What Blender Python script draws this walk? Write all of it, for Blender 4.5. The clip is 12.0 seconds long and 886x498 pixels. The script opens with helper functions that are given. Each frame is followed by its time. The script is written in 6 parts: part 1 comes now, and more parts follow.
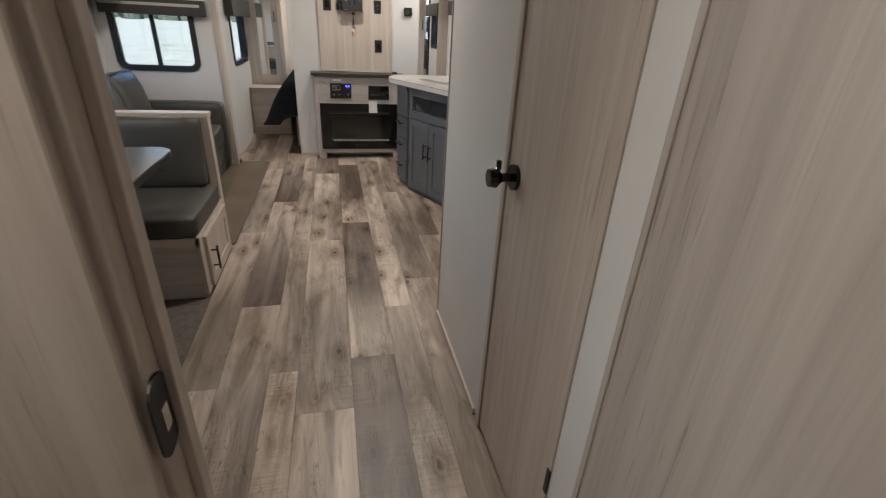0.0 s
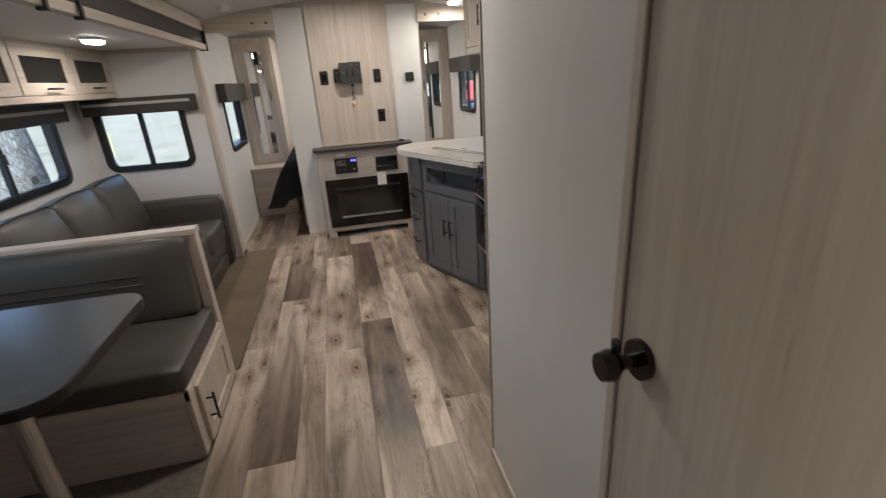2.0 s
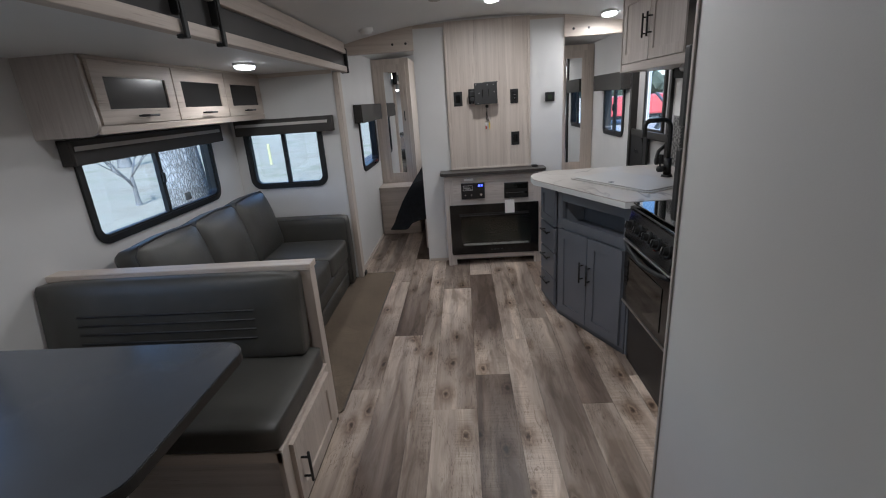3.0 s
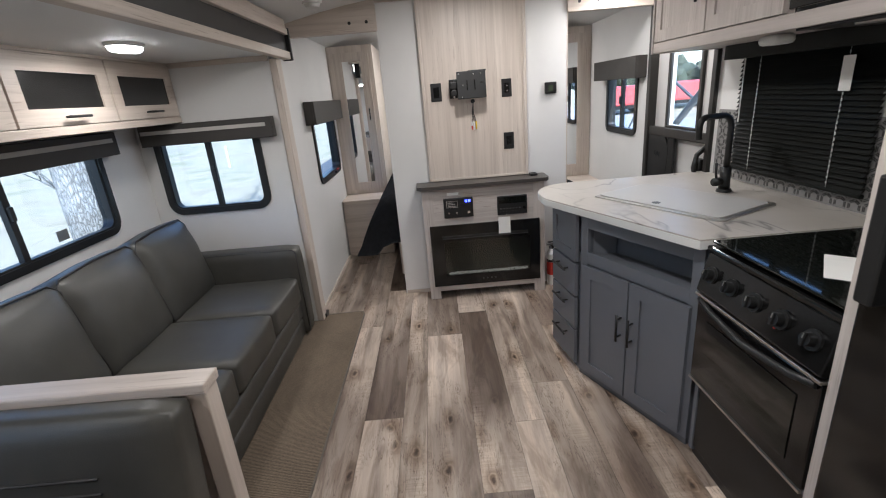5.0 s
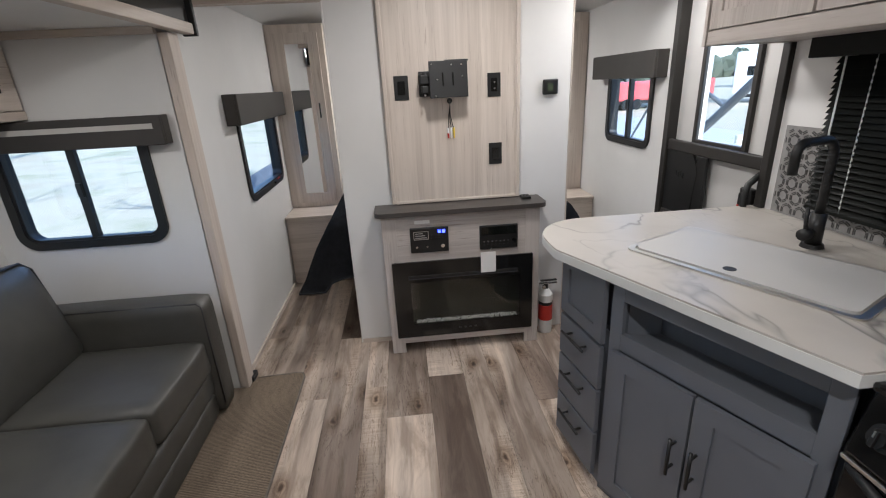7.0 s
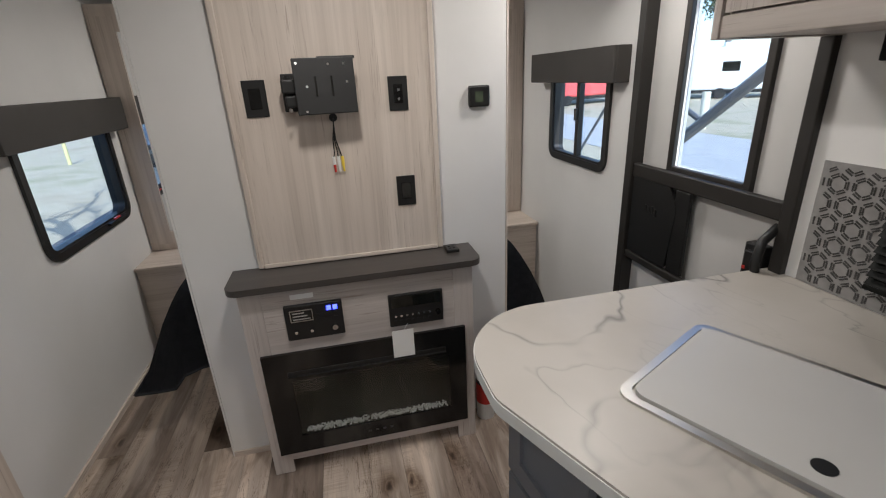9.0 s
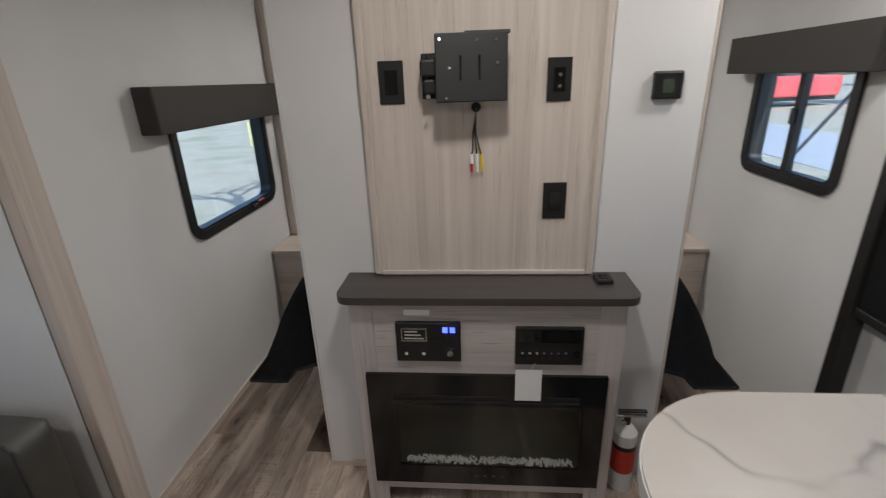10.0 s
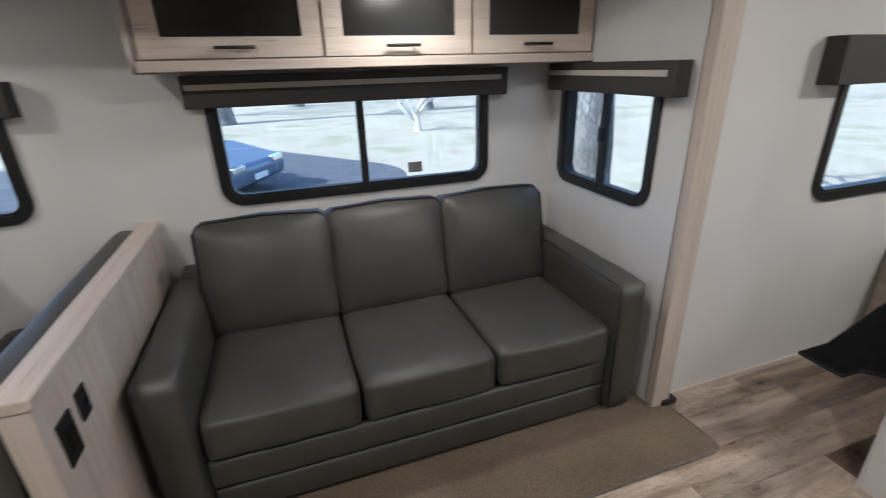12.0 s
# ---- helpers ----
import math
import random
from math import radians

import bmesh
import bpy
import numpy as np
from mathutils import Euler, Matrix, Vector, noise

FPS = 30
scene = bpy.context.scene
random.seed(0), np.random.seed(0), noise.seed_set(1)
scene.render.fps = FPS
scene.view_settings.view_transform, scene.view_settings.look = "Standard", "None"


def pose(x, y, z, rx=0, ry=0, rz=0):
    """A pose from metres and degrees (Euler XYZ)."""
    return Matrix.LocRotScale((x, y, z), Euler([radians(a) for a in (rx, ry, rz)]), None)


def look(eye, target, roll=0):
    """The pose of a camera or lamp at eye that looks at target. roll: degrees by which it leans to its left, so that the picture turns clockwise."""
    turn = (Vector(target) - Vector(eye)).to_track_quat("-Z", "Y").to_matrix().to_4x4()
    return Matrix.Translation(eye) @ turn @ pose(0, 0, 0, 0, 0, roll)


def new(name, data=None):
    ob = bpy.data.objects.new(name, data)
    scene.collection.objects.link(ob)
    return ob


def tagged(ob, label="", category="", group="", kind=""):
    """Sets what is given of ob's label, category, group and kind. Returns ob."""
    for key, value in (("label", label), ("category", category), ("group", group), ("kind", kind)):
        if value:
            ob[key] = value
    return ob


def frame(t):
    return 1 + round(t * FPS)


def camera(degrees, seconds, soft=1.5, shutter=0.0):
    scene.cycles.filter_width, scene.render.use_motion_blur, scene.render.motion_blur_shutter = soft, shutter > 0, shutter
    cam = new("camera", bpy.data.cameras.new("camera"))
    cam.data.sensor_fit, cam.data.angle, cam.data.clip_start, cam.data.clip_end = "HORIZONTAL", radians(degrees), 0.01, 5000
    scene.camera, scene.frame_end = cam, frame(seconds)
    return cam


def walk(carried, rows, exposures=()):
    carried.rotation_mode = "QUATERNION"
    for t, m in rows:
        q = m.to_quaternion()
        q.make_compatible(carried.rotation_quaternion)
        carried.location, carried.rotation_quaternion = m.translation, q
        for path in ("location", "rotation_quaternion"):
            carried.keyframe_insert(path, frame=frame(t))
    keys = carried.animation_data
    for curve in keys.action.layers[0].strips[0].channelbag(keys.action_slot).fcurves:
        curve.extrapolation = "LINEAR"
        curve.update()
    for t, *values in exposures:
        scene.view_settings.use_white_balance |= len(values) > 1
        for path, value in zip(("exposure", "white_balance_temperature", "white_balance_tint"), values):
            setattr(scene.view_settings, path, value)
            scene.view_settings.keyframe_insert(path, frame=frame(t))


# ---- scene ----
cam = camera(88.4, 12.0, soft=1.1, shutter=0.2)
EXPO = 1.4
# seconds, stops, kelvin of the automatic camera
LIGHTING = [(0.0, 0.37, 6200), (0.5, 0.27, 6000), (1.0, 0.1, 6150), (1.5, 0.26, 6500), (2.2, 0.30, 6100), (3.0, -0.06, 5500), (5.0, 0.55, 5700), (6.5, 0.5, 5700), (8.5, 0.22, 5900), (9.5, -0.1, 5950), (10.0, -0.09, 5850), (10.5, 0.03, 5450), (11.0, 0.25, 5600), (12.0, 0.44, 5850)]
PATH = [
    (0, (0.472, -0.05, 1.311), (0.906, 1.695, 0.435), 3.1),
    (0.5, (0.532, 0.007, 1.291), (1.202, 1.663, 0.392), 3.1),
    (1, (0.582, 0.091, 1.305), (1.412, 1.682, 0.423), 1.9),
    (1.5, (0.531, 0.321, 1.334), (1.23, 2.009, 0.521), -0.1),
    (2, (0.495, 0.491, 1.415), (0.882, 2.32, 0.704), -3.8),
    (2.5, (0.489, 0.699, 1.471), (0.497, 2.598, 0.845), -4.3),
    (3, (0.484, 0.885, 1.455), (0.372, 2.784, 0.836), -4.0),
    (5, (0.408, 1.733, 1.448), (0.413, 3.626, 0.804), -4.9),
    (5.5, (0.432, 1.923, 1.448), (0.485, 3.815, 0.803), -3.9),
    (6, (0.394, 2.167, 1.476), (0.538, 4.051, 0.823), -3.1),
    (6.5, (0.396, 2.355, 1.464), (0.536, 4.233, 0.79), -2.9),
    (8.5, (0.69, 3.085, 1.505), (1.005, 4.932, 0.803), -3.0),
    (9, (0.705, 3.289, 1.502), (1.102, 5.116, 0.791), -2.7),
    (9.5, (0.712, 3.431, 1.472), (0.951, 5.284, 0.759), -3.4),
    (10, (0.709, 3.595, 1.462), (0.552, 5.462, 0.763), -2.0),
    (10.5, (0.696, 3.694, 1.451), (0.077, 5.453, 0.73), -0.8),
    (11, (0.659, 3.665, 1.436), (-0.449, 5.145, 0.672), -0.7),
    (11.5, (0.693, 3.536, 1.426), (-0.788, 4.642, 0.662), -1.4),
    (12, (0.738, 3.295, 1.406), (-1.018, 3.893, 0.661), -1.6),
]
walk(cam, [(t, look(eye, target, roll)) for t, eye, target, roll in PATH],
     exposures=[(t, e + EXPO, k, 10) for t, e, k in LIGHTING])

# ---- world, sun, exposure ----
SUN_ELEV, SUN_AZ = 36.0, 174.0   # degrees; azimuth from +y towards +x
world = bpy.data.worlds.new("sky")
scene.world = world
world.use_nodes = True
wn = world.node_tree
sky = wn.nodes.new("ShaderNodeTexSky")
sky.sky_type = "NISHITA"
sky.sun_disc = False
sky.sun_elevation = radians(SUN_ELEV)
sky.sun_rotation = radians(SUN_AZ)
wn.nodes["Background"].inputs["Strength"].default_value = 0.15
wn.links.new(sky.outputs["Color"], wn.nodes["Background"].inputs["Color"])
sun_data = bpy.data.lights.new("sun", "SUN")
sun_data.energy, sun_data.angle, sun_data.color = 2.7, radians(0.5), (1.0, 0.95, 0.87)
sun = new("sun", sun_data)
sd = Vector((math.sin(radians(SUN_AZ)) * math.cos(radians(SUN_ELEV)), math.cos(radians(SUN_AZ)) * math.cos(radians(SUN_ELEV)), math.sin(radians(SUN_ELEV))))
sun.matrix_world = look(sd * 40, (0, 0, 0))


# ---- materials ----
def nodes_of(name):
    m = bpy.data.materials.new(name)
    m.use_nodes = True
    nt = m.node_tree
    return m, nt, nt.nodes["Principled BSDF"]


def ramp(nt, fac, stops):
    r = nt.nodes.new("ShaderNodeValToRGB")
    el = r.color_ramp.elements
    while len(el) < len(stops):
        el.new(0.5)
    for e, (p, c) in zip(el, stops):
        e.position, e.color = p, (*c, 1)
    nt.links.new(fac, r.inputs["Fac"])
    return r.outputs["Color"]


def coords(nt, stretch=(1, 1, 1), rnd=False):
    tc = nt.nodes.new("ShaderNodeTexCoord")
    mp = nt.nodes.new("ShaderNodeMapping")
    mp.inputs["Scale"].default_value = stretch
    nt.links.new(tc.outputs["Object"], mp.inputs["Vector"])
    if rnd:
        oi = nt.nodes.new("ShaderNodeObjectInfo")
        mul = nt.nodes.new("ShaderNodeMath")
        mul.operation = "MULTIPLY"
        mul.inputs[1].default_value = 37.0
        nt.links.new(oi.outputs["Random"], mul.inputs[0])
        cb = nt.nodes.new("ShaderNodeCombineXYZ")
        for k in "XYZ":
            nt.links.new(mul.outputs[0], cb.inputs[k])
        nt.links.new(cb.outputs[0], mp.inputs["Location"])
    return mp.outputs["Vector"]


def noise_tex(nt, vec, scale, detail=4, rough=0.55, dist=0.0):
    n = nt.nodes.new("ShaderNodeTexNoise")
    n.inputs["Scale"].default_value, n.inputs["Detail"].default_value = scale, detail
    n.inputs["Roughness"].default_value, n.inputs["Distortion"].default_value = rough, dist
    nt.links.new(vec, n.inputs["Vector"])
    return n.outputs["Fac"]


def bump(nt, bsdf, fac, strength, dist=0.002):
    b = nt.nodes.new("ShaderNodeBump")
    b.inputs["Strength"].default_value, b.inputs["Distance"].default_value = strength, dist
    nt.links.new(fac, b.inputs["Height"])
    nt.links.new(b.outputs["Normal"], bsdf.inputs["Normal"])


def mix(nt, a, b, fac, mode="MIX"):
    m = nt.nodes.new("ShaderNodeMix")
    m.data_type, m.blend_type = "RGBA", mode
    for sock, v in ((m.inputs[6], a), (m.inputs[7], b), (m.inputs[0], fac)):
        if hasattr(v, "links"):
            nt.links.new(v, sock)
        elif isinstance(v, (int, float)):
            sock.default_value = v
        else:
            sock.default_value = (*v, 1)
    return m.outputs[2]


def plain(name, col, rough=0.5, metal=0.0, vary=0.12, scale=6.0, grain=0.0, grain_scale=300.0, spec=0.5):
    """A surface with slow tone changes and a fine grain."""
    m, nt, b = nodes_of(name)
    v = coords(nt)
    f = noise_tex(nt, v, scale, 5)
    c = ramp(nt, f, [(0.3, tuple(k * (1 - vary) for k in col)), (0.7, tuple(min(1, k * (1 + vary)) for k in col))])
    nt.links.new(c, b.inputs["Base Color"])
    b.inputs["Roughness"].default_value, b.inputs["Metallic"].default_value = rough, metal
    b.inputs["Specular IOR Level"].default_value = spec
    if grain:
        bump(nt, b, noise_tex(nt, v, grain_scale, 3), grain)
    return m


def wood(name, light, dark, axis="z", rough=0.45, rnd=False, fine=1.0):
    """Printed wood grain that runs along an axis: broad bands, soft streaks and scattered dark pores."""
    m, nt, b = nodes_of(name)

    def along(wide, long):
        w, l = wide * fine, long * fine
        return coords(nt, {"x": (l, w, w), "y": (w, l, w), "z": (w, w, l)}[axis], rnd)
    mid = tuple((p + q) / 2 for p, q in zip(light, dark))
    c = ramp(nt, noise_tex(nt, along(9.0, 0.45), 1.0, 5, 0.5, 0.9), [(0.32, mix3(mid, dark, 0.6)), (0.50, mid), (0.68, light)])
    soft = ramp(nt, noise_tex(nt, along(42.0, 1.1), 1.0, 4, 0.6, 0.5), [(0.34, (0.84, 0.825, 0.81)), (0.58, (1.03, 1.03, 1.03))])
    c = mix(nt, c, soft, 0.8, "MULTIPLY")
    pf = noise_tex(nt, along(150.0, 5.5), 1.0, 3, 0.6, 0.6)
    pores = ramp(nt, pf, [(0.33, (0.70, 0.67, 0.64)), (0.43, (1, 1, 1))])
    spots = ramp(nt, noise_tex(nt, along(7.0, 1.6), 1.0, 3, 0.6), [(0.46, (0.1, 0.1, 0.1)), (0.60, (1, 1, 1))])
    c = mix(nt, c, pores, spots, "MULTIPLY")
    nt.links.new(c, b.inputs["Base Color"])
    b.inputs["Roughness"].default_value = rough
    bump(nt, b, pf, 0.10, 0.001)
    return m


def mix3(p, q, f):
    return tuple(u * (1 - f) + v * f for u, v in zip(p, q))


def plank_mat(name, light, dark, tones, sawn=0.57):
    """Vinyl plank: soft long grain, grey stains, knots with cracks, saw marks, shifted plank by plank."""
    m, nt, b = nodes_of(name)
    mid = tuple((p + q) / 2 for p, q in zip(light, dark))
    f1 = noise_tex(nt, coords(nt, (13, 0.9, 13), True), 1.0, 6, 0.55, 0.8)
    c = ramp(nt, f1, [(0.34, dark), (0.47, mid), (0.62, light)])
    # the print drifts from one end of the board to the other
    sep = nt.nodes.new("ShaderNodeSeparateXYZ")
    nt.links.new(coords(nt), sep.inputs[0])
    place = nt.nodes.new("ShaderNodeMath")
    place.operation = "MULTIPLY_ADD"
    place.inputs[1].default_value, place.inputs[2].default_value = 1 / PITCH, 0.34
    nt.links.new(sep.outputs["Y"], place.inputs[0])
    shift = nt.nodes.new("ShaderNodeMath")
    shift.operation = "MULTIPLY_ADD"
    shift.inputs[1].default_value = 0.32
    nt.links.new(noise_tex(nt, coords(nt, (15, 1.2, 15), True), 1.0, 4, 0.6, 0.8), shift.inputs[0])
    nt.links.new(place.outputs[0], shift.inputs[2])
    c = mix(nt, c, ramp(nt, shift.outputs[0], tones), 1.0, "MULTIPLY")
    blotch = ramp(nt, noise_tex(nt, coords(nt, (10, 2.0, 10), True), 1.0, 5, 0.62, 1.0), [(0.38, (0.54, 0.49, 0.45)), (0.52, (1, 1, 1))])
    c = mix(nt, c, blotch, 0.7, "MULTIPLY")
    # pale washed streaks along the board
    wash = ramp(nt, noise_tex(nt, coords(nt, (9, 0.5, 9), True), 1.0, 3, 0.5, 0.3), [(0.52, (1, 1, 1)), (0.64, (1.28, 1.27, 1.25))])
    c = mix(nt, c, wash, 0.8, "MULTIPLY")
    # knots: a dark heart, a pale ring and a stained halo
    warp = nt.nodes.new("ShaderNodeVectorMath")
    warp.operation = "MULTIPLY_ADD"
    nz = nt.nodes.new("ShaderNodeTexNoise")
    nz.inputs["Scale"].default_value, nz.inputs["Detail"].default_value = 26.0, 3
    nt.links.new(coords(nt, (1, 1, 1), True), nz.inputs["Vector"])
    nt.links.new(nz.outputs["Color"], warp.inputs[0])
    warp.inputs[1].default_value = (0.16, 0.16, 0.16)
    nt.links.new(coords(nt, (5.4, 2.7, 5.4), True), warp.inputs[2])
    kv = nt.nodes.new("ShaderNodeTexVoronoi")
    kv.voronoi_dimensions = "2D"
    kv.inputs["Scale"].default_value = 1.0
    nt.links.new(warp.outputs[0], kv.inputs["Vector"])
    knot = ramp(nt, kv.outputs["Distance"], [(0.03, (0.12, 0.085, 0.06)), (0.06, (0.42, 0.35, 0.29)), (0.09, (0.72, 0.66, 0.60)), (0.12, (0.50, 0.44, 0.39)), (0.20, (0.78, 0.74, 0.70)), (0.34, (1, 1, 1))])
    rare = ramp(nt, noise_tex(nt, coords(nt, (2.9, 1.5, 2.9), True), 1.0, 2), [(0.47, (0, 0, 0)), (0.54, (1, 1, 1))])
    c = mix(nt, c, knot, rare, "MULTIPLY")
    # thin dark checks that run with the grain
    crack = ramp(nt, noise_tex(nt, coords(nt, (34, 3.6, 34), True), 1.0, 5, 0.6, 1.6), [(0.484, (1, 1, 1)), (0.497, (0.42, 0.37, 0.33)), (0.503, (0.42, 0.37, 0.33)), (0.516, (1, 1, 1))])
    where = ramp(nt, noise_tex(nt, coords(nt, (5.0, 2.2, 5.0), True), 1.0, 3), [(0.48, (0, 0, 0)), (0.56, (1, 1, 1))])
    c = mix(nt, c, crack, where, "MULTIPLY")
    fine = ramp(nt, noise_tex(nt, coords(nt, (110, 3.0, 110), True), 1.0, 5, 0.7, 0.4), [(0.34, (0.66, 0.62, 0.58)), (0.50, (1, 1, 1))])
    c = mix(nt, c, fine, 0.38, "MULTIPLY")
    # saw marks across some stretches
    sawf = noise_tex(nt, coords(nt, (4, 170, 4), True), 1.0, 2, 0.5, 0.3)
    saw = ramp(nt, sawf, [(0.42, (0.82, 0.80, 0.78)), (0.55, (1.03, 1.03, 1.03))])
    swhere = ramp(nt, noise_tex(nt, coords(nt, (7.0, 1.4, 7.0), True), 1.0, 2), [(sawn, (0, 0, 0)), (sawn + 0.07, (0.8, 0.8, 0.8))])
    c = mix(nt, c, saw, swhere, "MULTIPLY")
    oi = nt.nodes.new("ShaderNodeObjectInfo")
    tone = ramp(nt, oi.outputs["Random"], [(0.0, (0.86, 0.845, 0.83)), (1.0, (1.10, 1.09, 1.08))])
    c = mix(nt, c, tone, 1.0, "MULTIPLY")
    nt.links.new(c, b.inputs["Base Color"])
    b.inputs["Roughness"].default_value = 0.40
    bump(nt, b, sawf, 0.10, 0.001)
    return m


def marble_mat():
    m, nt, b = nodes_of("white_marble_laminate")
    v = coords(nt)
    c = ramp(nt, noise_tex(nt, v, 3.0, 4, 0.5, 0.3), [(0.35, (0.42, 0.39, 0.35)), (0.6, (0.475, 0.445, 0.405))])
    # a few long crooked veins and a net of faint ones, with breaks
    for turn, scale, width, deep, gate in ((0.5, 1.5, 0.0026, 0.36, 0.50), (1.1, 3.2, 0.0030, 0.58, 0.54)):
        mp = nt.nodes.new("ShaderNodeMapping")
        mp.inputs["Rotation"].default_value = (0, 0, turn)
        mp.inputs["Scale"].default_value = (1.0, 0.42, 1.0)
        nt.links.new(v, mp.inputs["Vector"])
        f = noise_tex(nt, mp.outputs["Vector"], scale, 4, 0.5, 0.6)
        line = ramp(nt, f, [(0.5 - width * 3.5, (1, 1, 1)), (0.5 - width, (deep + 0.2, deep + 0.2, deep + 0.2)), (0.5, (deep, deep, deep)), (0.5 + width, (deep + 0.3, deep + 0.3, deep + 0.3)), (0.5 + width * 2.5, (1, 1, 1))])
        on = ramp(nt, noise_tex(nt, mp.outputs["Vector"], 2.6, 3), [(gate - 0.08, (0.15, 0.15, 0.15)), (gate + 0.06, (1, 1, 1))])
        c = mix(nt, c, line, on, "MULTIPLY")
    nt.links.new(c, b.inputs["Base Color"])
    b.inputs["Roughness"].default_value = 0.36
    return m


def rug_mat():
    """Ribbed weave: fine rows across the strip, broken by an uneven yarn."""
    m, nt, b = nodes_of("beige_woven_carpet")
    v = coords(nt)
    wv = nt.nodes.new("ShaderNodeTexWave")
    wv.bands_direction = "Y"
    wv.inputs["Scale"].default_value, wv.inputs["Distortion"].default_value = 38.0, 1.6
    wv.inputs["Detail"].default_value, wv.inputs["Detail Scale"].default_value = 2.0, 3.0
    nt.links.new(v, wv.inputs["Vector"])
    rows = ramp(nt, wv.outputs["Fac"], [(0.2, (0.125, 0.098, 0.074)), (0.75, (0.265, 0.215, 0.165))])
    yarn = ramp(nt, noise_tex(nt, coords(nt, (90, 260, 90)), 1.0, 3), [(0.36, (0.62, 0.60, 0.57)), (0.6, (1.1, 1.1, 1.1))])
    worn = ramp(nt, noise_tex(nt, v, 3.5, 4), [(0.35, (0.86, 0.86, 0.86)), (0.65, (1.06, 1.05, 1.04))])
    c = mix(nt, mix(nt, rows, yarn, 0.8, "MULTIPLY"), worn, 1.0, "MULTIPLY")
    nt.links.new(c, b.inputs["Base Color"])
    b.inputs["Roughness"].default_value, b.inputs["Specular IOR Level"].default_value = 0.95, 0.1
    bump(nt, b, wv.outputs["Fac"], 0.5, 0.003)
    return m


def glass_mat(name, tint=(0.93, 0.96, 0.97), gloss=1.0):
    m, nt, b = nodes_of(name)
    out = nt.nodes["Material Output"]
    tr = nt.nodes.new("ShaderNodeBsdfTransparent")
    tr.inputs["Color"].default_value = (*tint, 1)
    gl = nt.nodes.new("ShaderNodeBsdfGlossy")
    gl.inputs["Roughness"].default_value = 0.02
    mx = nt.nodes.new("ShaderNodeMixShader")
    mx.inputs[0].default_value = 0.05 * gloss
    nt.links.new(tr.outputs[0], mx.inputs[1])
    nt.links.new(gl.outputs[0], mx.inputs[2])
    nt.links.new(mx.outputs[0], out.inputs["Surface"])
    return m


def glow(name, col, strength):
    m, nt, b = nodes_of(name)
    b.inputs["Emission Color"].default_value = (*col, 1)
    b.inputs["Emission Strength"].default_value = strength
    b.inputs["Base Color"].default_value = (0.8, 0.8, 0.8, 1)
    return m


M_WALL = plain("wall_white_vinyl", (0.66, 0.65, 0.635), 0.55, vary=0.03, scale=3, grain=0.12, grain_scale=420)
M_CEIL = plain("ceiling_white_vinyl", (0.72, 0.72, 0.71), 0.55, vary=0.025, scale=2, grain=0.08)
M_WOODZ = wood("pale_oak_upright", (0.61, 0.54, 0.475), (0.50, 0.43, 0.37), "z")
M_WOODY = wood("pale_oak_lengthwise", (0.61, 0.54, 0.475), (0.50, 0.43, 0.37), "y")
M_WOODX = wood("pale_oak_crosswise", (0.61, 0.54, 0.475), (0.50, 0.43, 0.37), "x")
M_GREYZ = wood("greyed_oak_upright", (0.56, 0.51, 0.47), (0.43, 0.385, 0.355), "z")
M_GREYX = wood("greyed_oak_crosswise", (0.56, 0.51, 0.47), (0.43, 0.385, 0.355), "x")
M_DOORW = wood("door_oak_upright", (0.60, 0.52, 0.455), (0.48, 0.41, 0.355), "z")
PITCH = 1.515   # length of a floor plank
PALE, TAN, GREYB, BROWN = (1.04, 1.03, 1.01), (0.76, 0.735, 0.71), (0.57, 0.545, 0.53), (0.37, 0.335, 0.315)
PL, PD = (0.59, 0.51, 0.44), (0.36, 0.297, 0.25)
M_PLANK = {"browned": plank_mat("plank_browned", PL, PD, [(0.15, BROWN), (0.45, GREYB), (0.8, PALE)]),
           "dull": plank_mat("plank_dull", PL, PD, [(0.1, GREYB), (0.5, GREYB), (0.85, PALE)]),
           "pale": plank_mat("plank_pale", PL, PD, [(0.2, PALE), (0.6, TAN), (0.9, PALE)], 0.50),
           "half": plank_mat("plank_half", PL, PD, [(0.0, TAN), (0.40, GREYB), (0.75, PALE)]),
           "tipped": plank_mat("plank_tipped", PL, PD, [(0.10, PALE), (0.24, TAN), (0.36, BROWN), (0.95, BROWN)], 0.50),
           "dark": plank_mat("plank_dark", PL, PD, [(0.2, BROWN), (0.55, BROWN), (0.9, TAN)])}
M_BLACK = plain("black_plastic", (0.010, 0.010, 0.010), 0.40, vary=0.2)
M_BLACKM = plain("matt_black_metal", (0.010, 0.010, 0.010), 0.5, 0.0, vary=0.2)
M_BLACKG = plain("gloss_black_enamel", (0.006, 0.006, 0.006), 0.12, vary=0.2)
M_GLASSB = plain("black_glass", (0.006, 0.007, 0.006), 0.05, vary=0.2)
M_LEATH = plain("dark_grey_leather", (0.055, 0.053, 0.046), 0.45, vary=0.16, scale=7, grain=0.32, grain_scale=260, spec=0.55)
M_PIPE = plain("black_piping", (0.02, 0.02, 0.022), 0.5)
M_VAL = plain("grey_brown_valance", (0.036, 0.032, 0.028), 0.6, vary=0.1, grain=0.2)
M_VALT = plain("valance_pale_band", (0.46, 0.44, 0.41), 0.6, vary=0.06)
M_CAB = plain("slate_grey_paint", (0.135, 0.145, 0.165), 0.42, vary=0.05, scale=4, grain=0.05)
# cabinet slate with the shade of recess and toe space put into its colour
M_CABSHADE = plain("slate_recess_shade", (0.10, 0.107, 0.12), 0.5, vary=0.08)
M_MARB = marble_mat()
